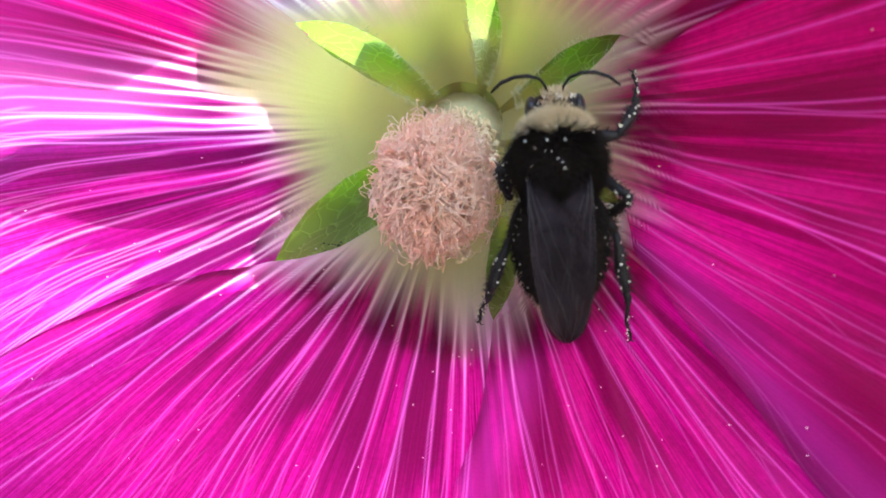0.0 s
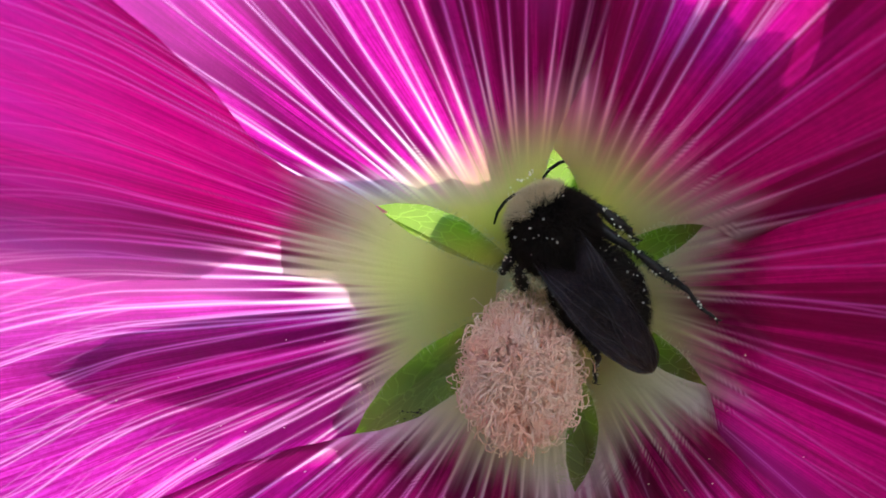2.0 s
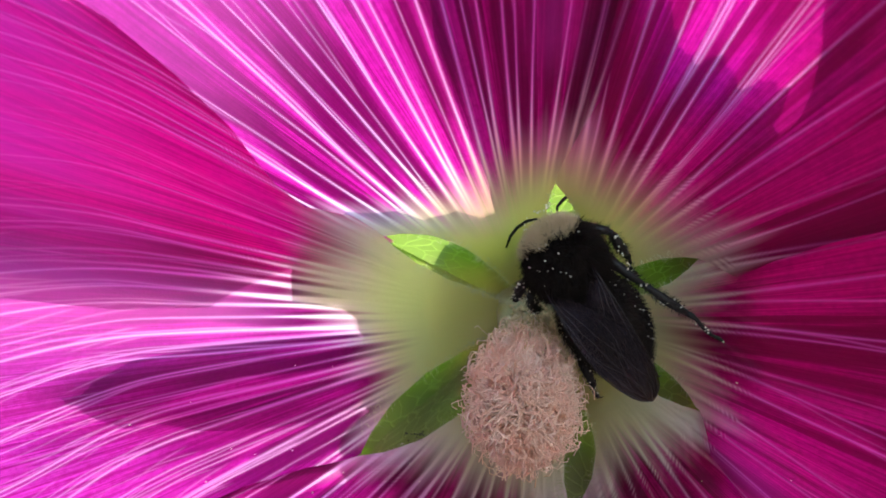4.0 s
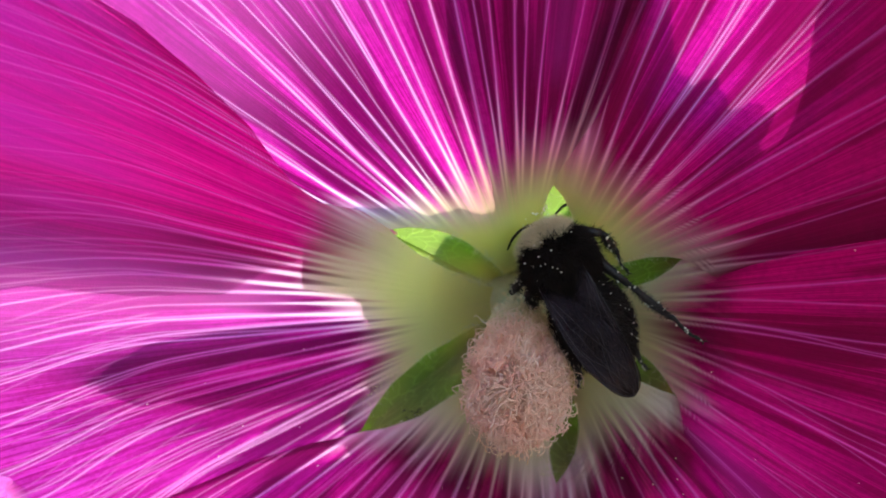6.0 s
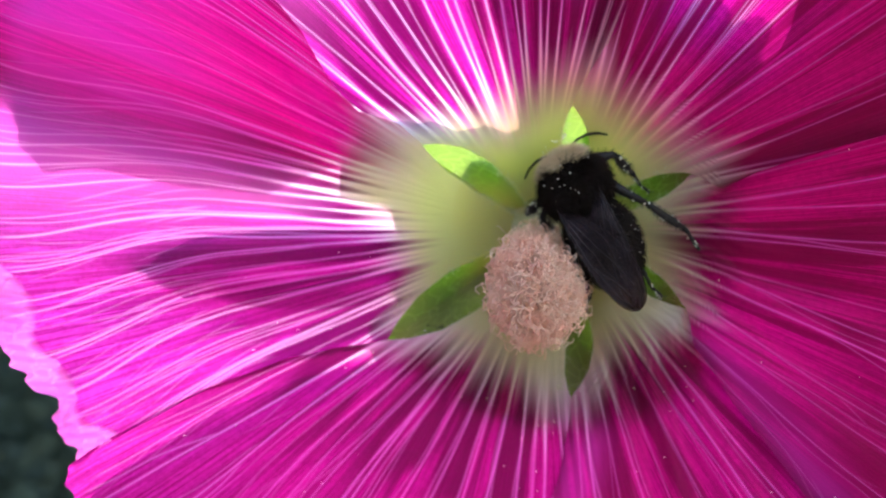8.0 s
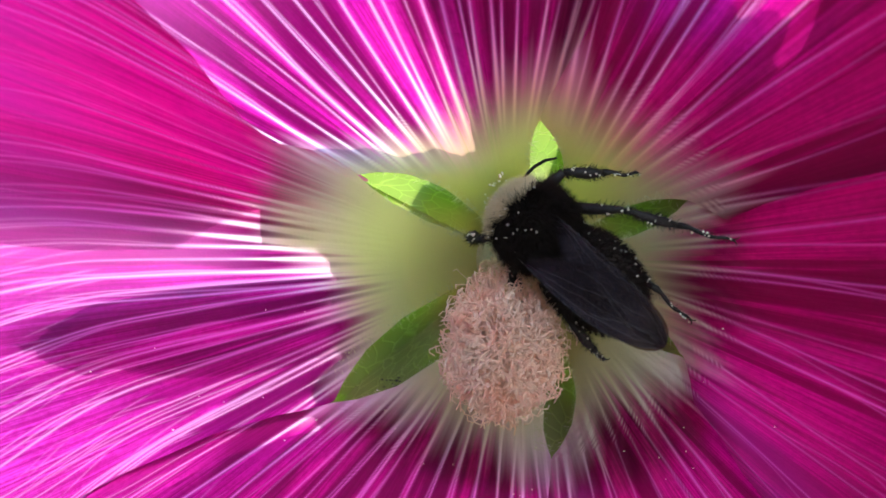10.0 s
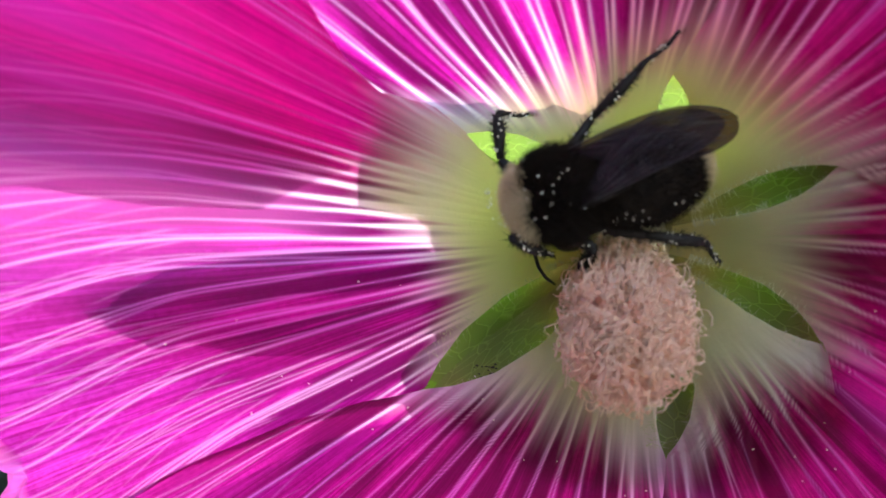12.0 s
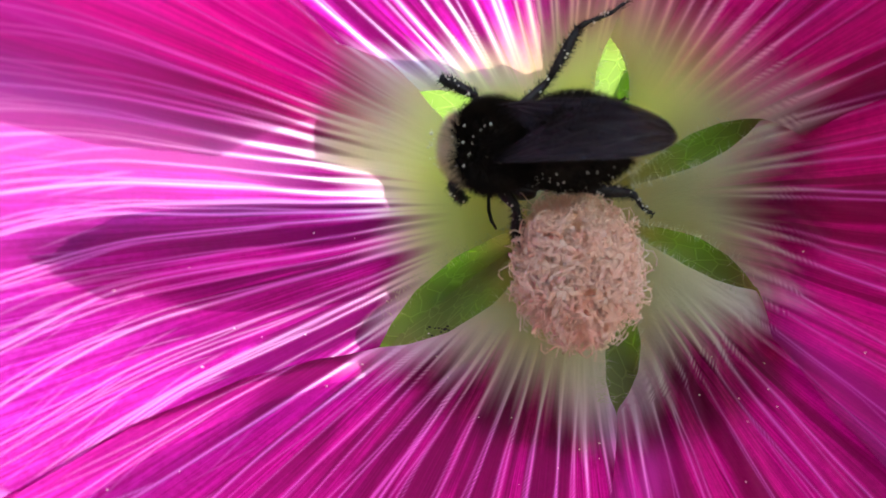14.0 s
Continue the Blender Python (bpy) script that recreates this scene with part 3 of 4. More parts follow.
def claw_fringe(flower):
    """Fine white hairs along the claws' margins, leaning into the openings between them."""
    rng, hairs = random.Random(61), Heap()
    for name in GAPS:
        (r0, _), (r1, _) = polar(*GAPS[name][0]), polar(*GAPS[name][1])
        for _ in range(420):
            f, side = rng.random() ** 1.5 * 1.2 - 0.3, rng.choice((-1, 1))
            r = r0 + (r1 - r0) * f
            b = math.radians(float(gap_edge(name, np.array(r), side)[0]) + side * rng.uniform(0.0, 5.0))
            x, y = CENTRE[0] + r * math.cos(b), CENTRE[1] + r * math.sin(b)
            root = Vector((x, y, float(funnel(x, y, np.array(r))) + 0.1))
            into = Vector((math.sin(b), -math.cos(b), 0)) * side
            tip = root + (into * rng.uniform(0.3, 1.0) + Vector((math.cos(b), math.sin(b), 0)) * rng.uniform(-0.5, 0.5) + Vector((0, 0, rng.uniform(0.0, 0.5)))) * rng.uniform(0.35, 1.0)
            hairs.spike(root * MM, tip * MM, 0.020 * MM)
    under(hairs.make("claw_fringe", COLUMN, False), flower, "fine pale hairs on the claws")["kind"] = "stuff"


def stigmas(flower):
    """The tuft of fine curled stigma threads at the column's end, and pale anthers on the sleeve below it."""
    rng = random.Random(5)
    a, b = Vector((-0.75, 2.2, -1.0)), Vector((-1.5, -1.0, 4.6))
    axis = (b - a).normalized()
    side = axis.orthogonal().normalized()
    over = axis.cross(side)
    threads, anthers = Heap(), Heap()
    threads.blob((b - axis * 0.4) * MM, (2.9 * MM, 3.2 * MM, 2.9 * MM), 14, 20, 0.10, rng)
    for i in range(3000):
        # threads that leave the core outwards and curl over at their ends
        v = Vector((rng.gauss(0, 1), rng.gauss(0, 1), rng.gauss(0, 1))).normalized()
        up = v.dot(axis)
        if up < -0.7:
            continue
        base = b + axis * min(0.0, up) * 2.6
        root = base + v * rng.uniform(0.9, 2.2)
        clump = 0.5 + 0.5 * noise.noise(v * 2.6)
        size = rng.uniform(1.6, 3.0) + 1.7 * clump * rng.random()
        curl = Vector((rng.gauss(0, 1), rng.gauss(0, 1), rng.gauss(0, 1))).normalized()
        points, p, d = [], root, (v + curl * rng.uniform(0.1, 0.55)).normalized()
        bent = rng.uniform(0.0, 0.6)
        for k in range(9):
            points.append(Vector((p.x, b.y + (p.y - b.y) * 1.14, p.z)) * MM)
            d = (d + d.cross(curl) * bent * (k / 5.0) + Vector((rng.uniform(-1, 1), rng.uniform(-1, 1), rng.uniform(-1, 1))) * 0.18).normalized()
            if (p - base).length > 2.9 + 0.9 * clump + 1.5 * rng.random() ** 2:
                d = (d - v * 0.8).normalized()
            p = p + d * size / 8
        thick = rng.uniform(0.028, 0.046) * MM
        threads.tube(points, [thick] * 7 + [thick * 1.15, thick * 1.2], 4)
    for i in range(900):
        # anthers crowd the lower side of the tuft and the sleeve
        f, turn = rng.uniform(-0.75, 0.95), rng.uniform(0, 2 * math.pi)
        out = side * math.cos(turn) + over * math.sin(turn)
        low = max(0.0, -out.y)
        if f > 0.5 and rng.random() > 0.25 + low:
            continue
        root = a.lerp(b, f) + out * 0.9
        tip = root + out * rng.uniform(1.2, 2.2 + 0.9 * f) + Vector((0, -1.9 * low * f, 0)) + axis * rng.uniform(-0.5, 0.5)
        mid = root.lerp(tip, 0.6) + Vector((rng.uniform(-0.3, 0.3), rng.uniform(-0.3, 0.3), rng.uniform(-0.3, 0.3)))
        anthers.tube([root * MM, mid * MM, tip * MM], [0.05 * MM] * 3, 4)
        bean = Vector((rng.gauss(0, 1), rng.gauss(0, 1), rng.gauss(0, 1))).normalized() * rng.uniform(0.18, 0.34)
        bend = bean.orthogonal().normalized() * 0.14
        anthers.tube([(tip - bean) * MM, (tip + bend) * MM, (tip + bean) * MM], [0.09 * MM, 0.15 * MM, 0.09 * MM], 6)
    under(threads.make("stigma_tuft", PISTIL), flower, "tuft of curled pale pink stigma threads")["kind"] = "stuff"
    under(anthers.make("anther_tuft", ANTHER), flower, "pale yellow anthers on short filaments")["kind"] = "stuff"


# ---- the bumblebee: its space in millimetres, x ahead, y to its left, z up from its back ----
def ellipsoid(name, centre, radii, material, taper=0.0, rings=20, sides=28):
    verts, uv = [], []
    for i in range(rings + 1):
        a = math.pi * i / rings
        for k in range(sides):
            b = 2 * math.pi * k / sides
            along = math.cos(a)
            f = math.sin(a) * (1 + taper * along)
            verts.append(((centre[0] + radii[0] * along) * MM, (centre[1] + radii[1] * f * math.cos(b)) * MM, (centre[2] + radii[2] * f * math.sin(b)) * MM))
            uv.append((k / sides, i / rings))
    return mesh_object(name, verts, grid_faces(rings + 1, sides, True), material, uv)


def coat(name, centre, radii, taper, count, length, material, chosen, seed, sweep=(-0.8, 0, 0.1)):
    """Short hairs standing off an ellipsoid where chosen(x, y, z) of the unit ball allows."""
    rng, heap, made = random.Random(seed), Heap(), 0
    while made < count:
        v = Vector((rng.gauss(0, 1), rng.gauss(0, 1), rng.gauss(0, 1))).normalized()
        if not chosen(v.x, v.y, v.z):
            continue
        f = 1 + taper * v.x
        root = Vector((centre[0] + radii[0] * v.x, centre[1] + radii[1] * v.y * f, centre[2] + radii[2] * v.z * f))
        way = (Vector((v.x / radii[0], v.y / radii[1], v.z / radii[2])).normalized() + Vector(sweep) * 0.7 + Vector((rng.uniform(-1, 1), rng.uniform(-1, 1), rng.uniform(-1, 1))) * 0.3).normalized()
        heap.spike(root * MM, (root + way * length * rng.uniform(0.6, 1.2)) * MM, 0.028 * MM)
        made += 1
    ob = heap.make(name, material, False)
    ob["kind"] = "stuff"
    return ob


def wing(name, side, length, chord, bearing, droop, lift):
    """A folded wing with its hinge at the origin: a thin, faintly waved blade with darker veins as ridges."""
    rows, cols = 48, 20
    f, g = 1 - (1 - np.linspace(0, 1, rows)[:, None]) ** 1.7, np.linspace(0, 1, cols)[None, :]
    tip = np.sqrt(np.maximum(0.0, 1 - (np.maximum(f - 0.60, 0.0) / 0.40) ** 2))
    broad = chord * np.interp(f, [0, 0.08, 0.25, 0.45, 0.60, 1], [0.12, 0.26, 0.62, 0.92, 1.0, 1.0]) * tip
    x = -f * length * np.ones_like(g)
    y = 0.08 * chord * np.sin(np.pi * f) - 0.40 * chord * (1 - tip) - broad * g
    z = lift * np.sin(np.pi * f) + (0.10 * np.sin(9 * g + 4 * f) + 0.05 * np.sin(31 * g - 8 * f)) * f - 0.35 * g * f
    a = math.radians(bearing)
    px, py, pz = x * math.cos(a) - y * math.sin(a), x * math.sin(a) + y * math.cos(a), z + droop * f
    verts = np.stack([px, side * py, pz], -1).reshape(-1, 3) * MM
    uv = np.stack([np.broadcast_to(f, x.shape), np.broadcast_to(g, x.shape)], -1).reshape(-1, 2)
    ob = mesh_object(name, verts, grid_faces(rows, cols), WING, uv)
    grid = verts.reshape(rows, cols, 3)
    for start, end, first, last in ((0, 0, 0, 44), (1, 4, 0, 40), (4, 9, 2, 38), (7, 15, 4, 35), (3, 12, 18, 39), (12, 5, 16, 31), (16, 10, 10, 25)):
        pts = [Vector(grid[i][int(round(start + (end - start) * (i - first) / (last - first)))]) for i in range(first, last + 1, 3)]
        vein = Heap()
        vein.tube(pts, [0.024 * MM] * len(pts), 4)
        under(vein.make("wing_vein", WING_VEIN), ob)
    return ob


def bristled(name, length, radii, hair, seed, grains, clawed=False):
    """One piece of a leg along its own x from the joint at the origin, with bristles and pollen."""
    rng, heap = random.Random(seed), Heap()
    count = len(radii)
    pts = [Vector((length * k / (count - 1), 0.10 * math.sin(2.6 * k / (count - 1) * math.pi) * (1 if clawed else 0.3), 0)) for k in range(count)]
    heap.tube([p * MM for p in pts], [v * MM for v in radii], 9)
    if clawed:
        for way in (-1, 1):
            heap.tube([pts[-1] * MM, (pts[-1] + Vector((0.22, 0.16 * way, -0.02))) * MM, (pts[-1] + Vector((0.34, 0.30 * way, -0.18))) * MM], [0.05 * MM, 0.04 * MM, 0.015 * MM], 5)
    for _ in range(int(hair[0] * length)):
        f = rng.random()
        w = Vector((0, rng.gauss(0, 1), rng.gauss(0, 1))).normalized()
        fat = np.interp(f, np.linspace(0, 1, count), radii)
        c = Vector((length * f, 0, 0)) + w * fat * 0.9
        heap.spike(c * MM, (c + (w + Vector((rng.uniform(0.1, 0.9), 0, 0))) * hair[1] * rng.uniform(0.5, 1.2)) * MM, 0.022 * MM)
    ob = heap.make(name, SHELL)
    for _ in range(grains):
        f = rng.random()
        w = Vector((0, rng.uniform(-1, 1), rng.uniform(0.0, 1))).normalized()
        fat = np.interp(f, np.linspace(0, 1, count), radii)
        size = rng.uniform(0.045, 0.085)
        grain = Heap()
        grain.blob((Vector((length * f, 0, 0)) + w * (fat + 0.04)) * MM, (size * MM,) * 3, 4, 6, 0.3, rng)
        ob.data = joined(ob.data, grain)
    return ob


def joined(data, heap):
    """The mesh with a heap of pollen added as a second material."""
    base = len(data.vertices)
    verts = [tuple(v.co) for v in data.vertices] + [tuple(v) for v in heap.verts]
    faces = [tuple(p.vertices) for p in data.polygons] + [tuple(base + k for k in f) for f in heap.faces]
    marks = [p.material_index for p in data.polygons] + [1] * len(heap.faces)
    mesh = bpy.data.meshes.new(data.name)
    mesh.from_pydata(verts, [], faces)
    mesh.materials.append(SHELL)
    mesh.materials.append(GRAIN)
    mesh.polygons.foreach_set("material_index", marks)
    mesh.polygons.foreach_set("use_smooth", [True] * len(faces))
    mesh.update()
    return mesh


def leg(name, hip, lengths, fat, seed, bee):
    """A leg of the bee: its hip joint, which stays with the body, and thigh, shin and foot, which swing."""
    joint = Heap()
    joint.blob((0, 0, 0), (0.50 * fat * MM, 0.46 * fat * MM, 0.46 * fat * MM), 8, 10)
    root = under(joint.make(name + "_leg", SHELL), bee)
    root.location = Vector(hip) * MM
    pieces = (
        bristled("thigh", lengths[0], [v * fat for v in (0.30, 0.42, 0.44, 0.36, 0.24)], (60, 0.42), seed, 4),
        bristled("shin", lengths[1], [v * fat for v in (0.20, 0.26, 0.34, 0.38, 0.34, 0.22)], (90, 0.38), seed + 1, 9),
        bristled("foot", lengths[2], [0.22 * fat, 0.24 * fat, 0.13, 0.15, 0.10, 0.13, 0.09, 0.11, 0.07], (36, 0.22), seed + 2, 7, True),
    )
    for ob in pieces:
        under(ob, root)
    return root, pieces


WINGS, HEAD = [], []


SOFT = random.Random(77)


def bumblebee():
    bee = new("bumblebee")
    tagged(bee, "black bumblebee with pale collar dusted in pollen on the flower", "bumblebee")
    under(ellipsoid("thorax", (0, 0, 0), (2.5, 2.45, 2.1), FUR_BLACK), bee)
    under(coat("thorax_hair", (0, 0, 0), (2.45, 2.4, 2.05), 0, 9000, 0.9, FUR_BLACK, lambda x, y, z: x + 0.10 * math.sin(9 * y) + SOFT.uniform(-0.2, 0.2) < 0.70 and z > -0.7, 11), bee, "short black hair")
    under(coat("collar_hair", (0, 0, 0), (2.45, 2.4, 2.05), 0, 4200, 0.95, FUR_PALE, lambda x, y, z: x + 0.06 * math.sin(9 * y) + SOFT.uniform(-0.16, 0.16) > 0.70 and z > -0.5, 12, (0.5, 0, 0.3)), bee, "pale tan collar hair")
    under(ellipsoid("abdomen", (-4.9, 0, -0.5), (3.6, 2.65, 2.3), FUR_BLACK, 0.10), bee)
    under(coat("abdomen_hair", (-4.9, 0, -0.5), (3.6, 2.65, 2.3), 0.10, 7000, 0.55, FUR_BLACK, lambda x, y, z: x > -0.86, 13), bee, "short black hair")
    under(coat("tail_hair", (-4.9, 0, -0.5), (3.6, 2.65, 2.3), 0.10, 700, 0.6, FUR_PALE, lambda x, y, z: x < -0.84, 14), bee, "pale hair at the tail")
    head = under(ellipsoid("head", (3.2, 0, -0.95), (1.25, 1.65, 1.4), SHELL), bee)
    HEAD.append(head)
    under(coat("face_hair", (3.2, 0, -0.95), (1.25, 1.5, 1.4), 0, 600, 0.5, FUR_PALE, lambda x, y, z: abs(y) < 0.5 and z > 0.1, 15, (0.4, 0, 0.3)), head, "pale hair on the crown")
    for side in (-1, 1):
        under(ellipsoid("eye", (3.35, side * 1.4, -0.85), (0.85, 0.42, 1.0), EYE), head)
        feeler = Heap()
        pts = [(4.05, 0.35 * side, -0.35), (4.45, 0.55 * side, 0.35), (4.75, 0.85 * side, 0.75), (4.95, 1.5 * side, 0.85), (4.95, 2.3 * side, 0.8), (4.7, 3.1 * side, 0.65), (4.2, 3.75 * side, 0.45)]
        feeler.tube([Vector(p) * MM for p in pts], [0.09 * MM, 0.08 * MM, 0.10 * MM, 0.115 * MM, 0.12 * MM, 0.115 * MM, 0.07 * MM], 8)
        under(feeler.make("antenna", SHELL), head)
        for kind, hinge, size, label in (("forewing", (-0.9, 1.75 * side, 1.75), (9.7, 3.2, 3.0 + 1.2 * side, -1.5, 0.75 + 0.14 * side), "smoky brown forewing"), ("hindwing", (-1.4, 1.7 * side, 1.4), (6.4, 2.2, 5.0, -1.0, 0.5), "smoky brown hindwing")):
            blade = under(wing(kind, side, *size), bee, label)
            blade.location = Vector(hinge) * MM
            WINGS.append((blade, hinge, side))
    grains, rng = Heap(), random.Random(21)
    for _ in range(19):
        v = Vector((rng.gauss(0.25, 0.32), rng.gauss(0.1, 0.36), 0))
        if v.length > 0.98:
            continue
        v.z = math.sqrt(1 - v.length_squared)
        p = Vector((2.5 * v.x, 2.45 * v.y, 2.1 * v.z)) * 1.19
        s = rng.uniform(0.04, 0.085)
        grains.blob(p * MM, (s * rng.uniform(0.6, 1.5) * MM, s * rng.uniform(0.6, 1.5) * MM, s * 0.8 * MM), 4, 6, 0.4, rng)
    for _ in range(34):
        b = rng.choice((-1, 1))
        a, u = rng.uniform(-0.25, 0.6), rng.uniform(-0.7, 0.7)
        f = math.sqrt(1 - u * u) * 1.06
        p = Vector((-4.9 + 3.6 * u, b * 2.65 * f * math.cos(a), -0.5 + 2.3 * f * math.sin(a)))
        grains.blob(p * MM, (0.06 * MM,) * 3, 3, 5, 0.3, rng)
    for _ in range(26):
        p = Vector((3.0 + rng.uniform(-0.4, 0.9), rng.uniform(-1.2, 1.2), 0.55 + rng.uniform(-0.2, 0.2)))
        s = rng.uniform(0.05, 0.10)
        grains.blob(p * MM, (s * MM,) * 3, 3, 5)
    under(grains.make("pollen", GRAIN), bee, "cream pollen grains in the hair")["kind"] = "stuff"
    return bee


# hips in the bee's space, the lengths of thigh, shin and foot, and their girth
LEGS = {
    "front_left": ((1.6, 1.5, -1.2), (1.9, 2.2, 2.0), 0.95),
    "front_right": ((1.6, -1.5, -1.2), (2.2, 2.6, 2.4), 1.0),
    "middle_left": ((0.1, 1.7, -1.4), (2.2, 2.5, 2.3), 1.0),
    "middle_right": ((0.1, -1.7, -1.4), (4.2, 3.6, 3.4), 0.85),
    "hind_left": ((-1.6, 1.7, -1.4), (3.0, 3.6, 3.4), 1.0),
    "hind_right": ((-1.6, -1.7, -1.4), (3.0, 3.7, 3.9), 1.0),
}
# seconds, place of the thorax in the flower's space, bearing of the head, pitch, roll
BEE_ROWS = [
    (0, 6.31, -0.03, 7.50, 91.1, 0.5, 0),
    (0.5, 5.00, 5.18, 7.20, 102.5, -3.7, -4),
    (1, 4.12, 6.33, 6.50, 99.1, -5.0, -8),
    (1.5, 2.88, 8.24, 6.30, 100.1, -14.4, -8),
    (2, 1.02, 8.23, 6.00, 121.8, 1.9, -16),
    (2.5, 1.56, 8.35, 6.00, 115.9, 1.7, -16),
    (5, 1.68, 8.26, 6.00, 121.8, 5.7, -18),
    (5.5, 1.05, 8.12, 6.00, 116.7, -6.9, -18),
    (6, 1.50, 8.20, 6.00, 117.0, -5.8, -18),
    (6.5, 2.46, 7.18, 6.00, 113.3, -13.8, -18),
    (7, 1.89, 7.02, 6.00, 115.6, 3.2, -18),
    (7.5, 1.85, 7.02, 6.00, 115.2, 3.4, -18),
    (8, 1.34, 6.94, 6.00, 116.6, 1.0, -18),
    (8.5, 1.30, 7.24, 6.00, 120.3, -3.5, -18),
    (9, 0.99, 7.04, 6.00, 124.4, -0.6, -18),
    (9.2, 2.22, 6.82, 6.00, 118.5, -5.6, -18),
    (11.5, -4.64, 6.81, 6.00, 190.8, -12.8, 8),
    (12, -5.53, 6.61, 6.00, 193.7, -3.5, 16),
    (12.5, -5.95, 5.75, 6.00, 202.6, -6.7, 18),
    (13, -5.95, 5.98, 6.00, 188.8, -20.6, 18),
    (13.5, -6.71, 5.72, 6.00, 189.5, -20.8, 12),
    (14, -6.49, 6.40, 6.00, 177.1, -25.4, 4),
]
# seconds; bearing in the flower and dip of thigh, shin and foot
LEG_ROWS = {
    "front_right": [(0, -2, -15, 60, 20, 90, 22), (0.5, -33, -11, -31, 22, -3, 23), (1, -11, -15, -78, 53, -68, 46), (1.5, -14, -13, -4, 19, -45, 1), (2, -20, -9, -38, 19, -34, 64), (2.5, -12, -12, -48, 51, -58, 37), (5, -7, -13, -49, 38, -57, 53), (5.5, 1, -11, -41, 23, -56, 47), (6, -3, -15, -44, 52, -56, 26), (6.5, 21, -30, -60, 60, -52, 29), (7, 8, -15, -50, 60, -43, 25), (7.5, 4, -16, -46, 60, -28, 17), (8, 10, -13, -31, 48, -41, 25), (8.5, 10, -15, -38, 48, -43, 30), (9, 9, -13, -31, 51, -37, 33), (9.2, 15, -28, -34, 49, -49, 35), (11.5, 100, -9, 84, -23, 112, -19), (12, 133, -13, 94, -5, 6, 24), (12.5, 76, -13, 144, 37, -6, 22), (13, 95, -13, 153, 14, -8, 20), (13.5, 88, -14, 138, 10, -22, 26), (14, 86, -14, 150, 4, -18, 26)],
    "hind_right": [(0, -58, -10, -80, 14, -82, 42), (0.5, -56, -7, -66, 10, -72, 28), (1, -56, -7, -67, 10, -74, 31), (1.5, -53, -7, -64, 10, -70, 29), (2, -68, -6, -64, 12, -59, 62), (2.5, -68, -7, -69, 14, -59, 63), (5, -59, -8, -64, 15, -60, 61), (7.5, -64, -8, -68, 27, -34, 41), (9.2, -58, -9, -60, 24, -54, 49), (11.5, 17, -12, 15, 62, 0, -19), (12, 26, -11, 14, 51, 3, -19), (14, 16, -35, -8, 65, 36, 17)],
    "hind_left": [(0, -114, -7, -112, 11, -118, 56), (0.5, -97, -7, -84, 15, -106, 65), (1, -97, -7, -84, 13, -76, 71), (1.5, -90, -6, -79, 11, -71, 60), (2, -67, -5, -63, 12, -92, 54), (2.5, -76, -6, -68, 13, -55, 63), (5, -75, -7, -71, 16, -70, 65), (7.5, -77, -6, -70, 14, -91, 71), (9.2, -81, -7, -72, 30, -50, 70), (11.5, -14, -9, -6, 15, -47, 59), (12, -12, -8, -6, 15, -34, 55), (12.5, -9, -10, -9, 38, 13, 48), (13, -2, -8, -8, 13, -36, 57), (13.5, -1, -7, -4, 12, -26, 53), (14, -11, -6, -5, 11, -21, 51)],
    "front_left": [(0, -142, -16, -103, 65, 84, 44), (0.5, -111, -11, -95, 44, 84, 28), (1, -128, -11, -195, 40, 103, 79), (1.5, -127, -9, -191, 34, 109, 79), (2, -108, -9, -127, 42, 124, 80), (2.5, -111, -10, -122, 31, 65, 82), (5, -109, -9, -123, 40, 85, 87), (7.5, -113, -11, -130, 50, 90, 60), (9.2, -118, -12, -152, 65, 105, 86), (11.5, -207, -28, -228, 48, 140, 58), (12, -166, -35, -382, 16, -2, 73), (14, -154, -35, -388, 65, 58, 71)],
    "middle_left": [(0, -168, -35, -66, 57, 105, 86), (2, -124, -12, -75, 65, 53, 88), (2.5, -126, -12, -78, 65, 18, 84), (7.5, -122, -14, -38, 65, 44, 75), (9.2, -140, -15, -46, 65, -26, 85), (11.5, -30, -35, -120, 65, -159, 88), (12, -31, -30, -114, 65, -2, 84), (12.5, -59, -35, -124, 65, 20, 63), (13, -40, -34, -107, 65, 64, 83), (13.5, -37, -31, -107, 65, 15, 82), (14, -59, -15, -83, 51, 28, 74)],
    "middle_right": [(0, -48, -35, -148, 65, 20, 72), (1, -57, -35, -218, 65, -27, 51), (1.5, -61, -35, -206, 65, -29, 46), (2, -38, -6, -38, 12, -45, 19), (2.5, -42, -6, -35, 13, -47, 20), (5, -39, -7, -32, 14, -34, 14), (5.5, -36, -6, -36, 12, -36, 13), (6, -40, -7, -37, 13, -37, 16), (6.5, -39, -7, -27, 28, -40, 5), (7, -38, -7, -33, 23, -36, 14), (7.5, -38, -7, -35, 16, -35, 25), (8, -31, -7, -29, 16, -43, 28), (8.5, -32, -8, -35, 30, -42, 15), (9, -25, -8, -31, 25, -45, 19), (9.2, -24, -21, -37, 43, -25, -1), (11.5, 52, -10, 46, -19, 19, -8), (12, 55, -12, 45, -17, 42, -14), (12.5, 64, -8, 49, -13, 33, -12), (13, 64, -9, 48, -16, 31, -11), (13.5, 56, -6, 48, -16, 30, -9), (14, 43, -6, 59, -16, 25, -9)],
}
# seconds, how far the head is drawn back and down under the collar (millimetres), its nod
HEAD_ROWS = [(0, 0.0, 0.0, 0), (0.5, -0.35, -0.3, 12), (1, -1.1, -1.2, 28), (9.0, -1.1, -1.2, 28), (9.2, -0.8, -0.9, 22), (11.3, -1.7, -1.7, 52), (14, -1.7, -1.7, 52)]
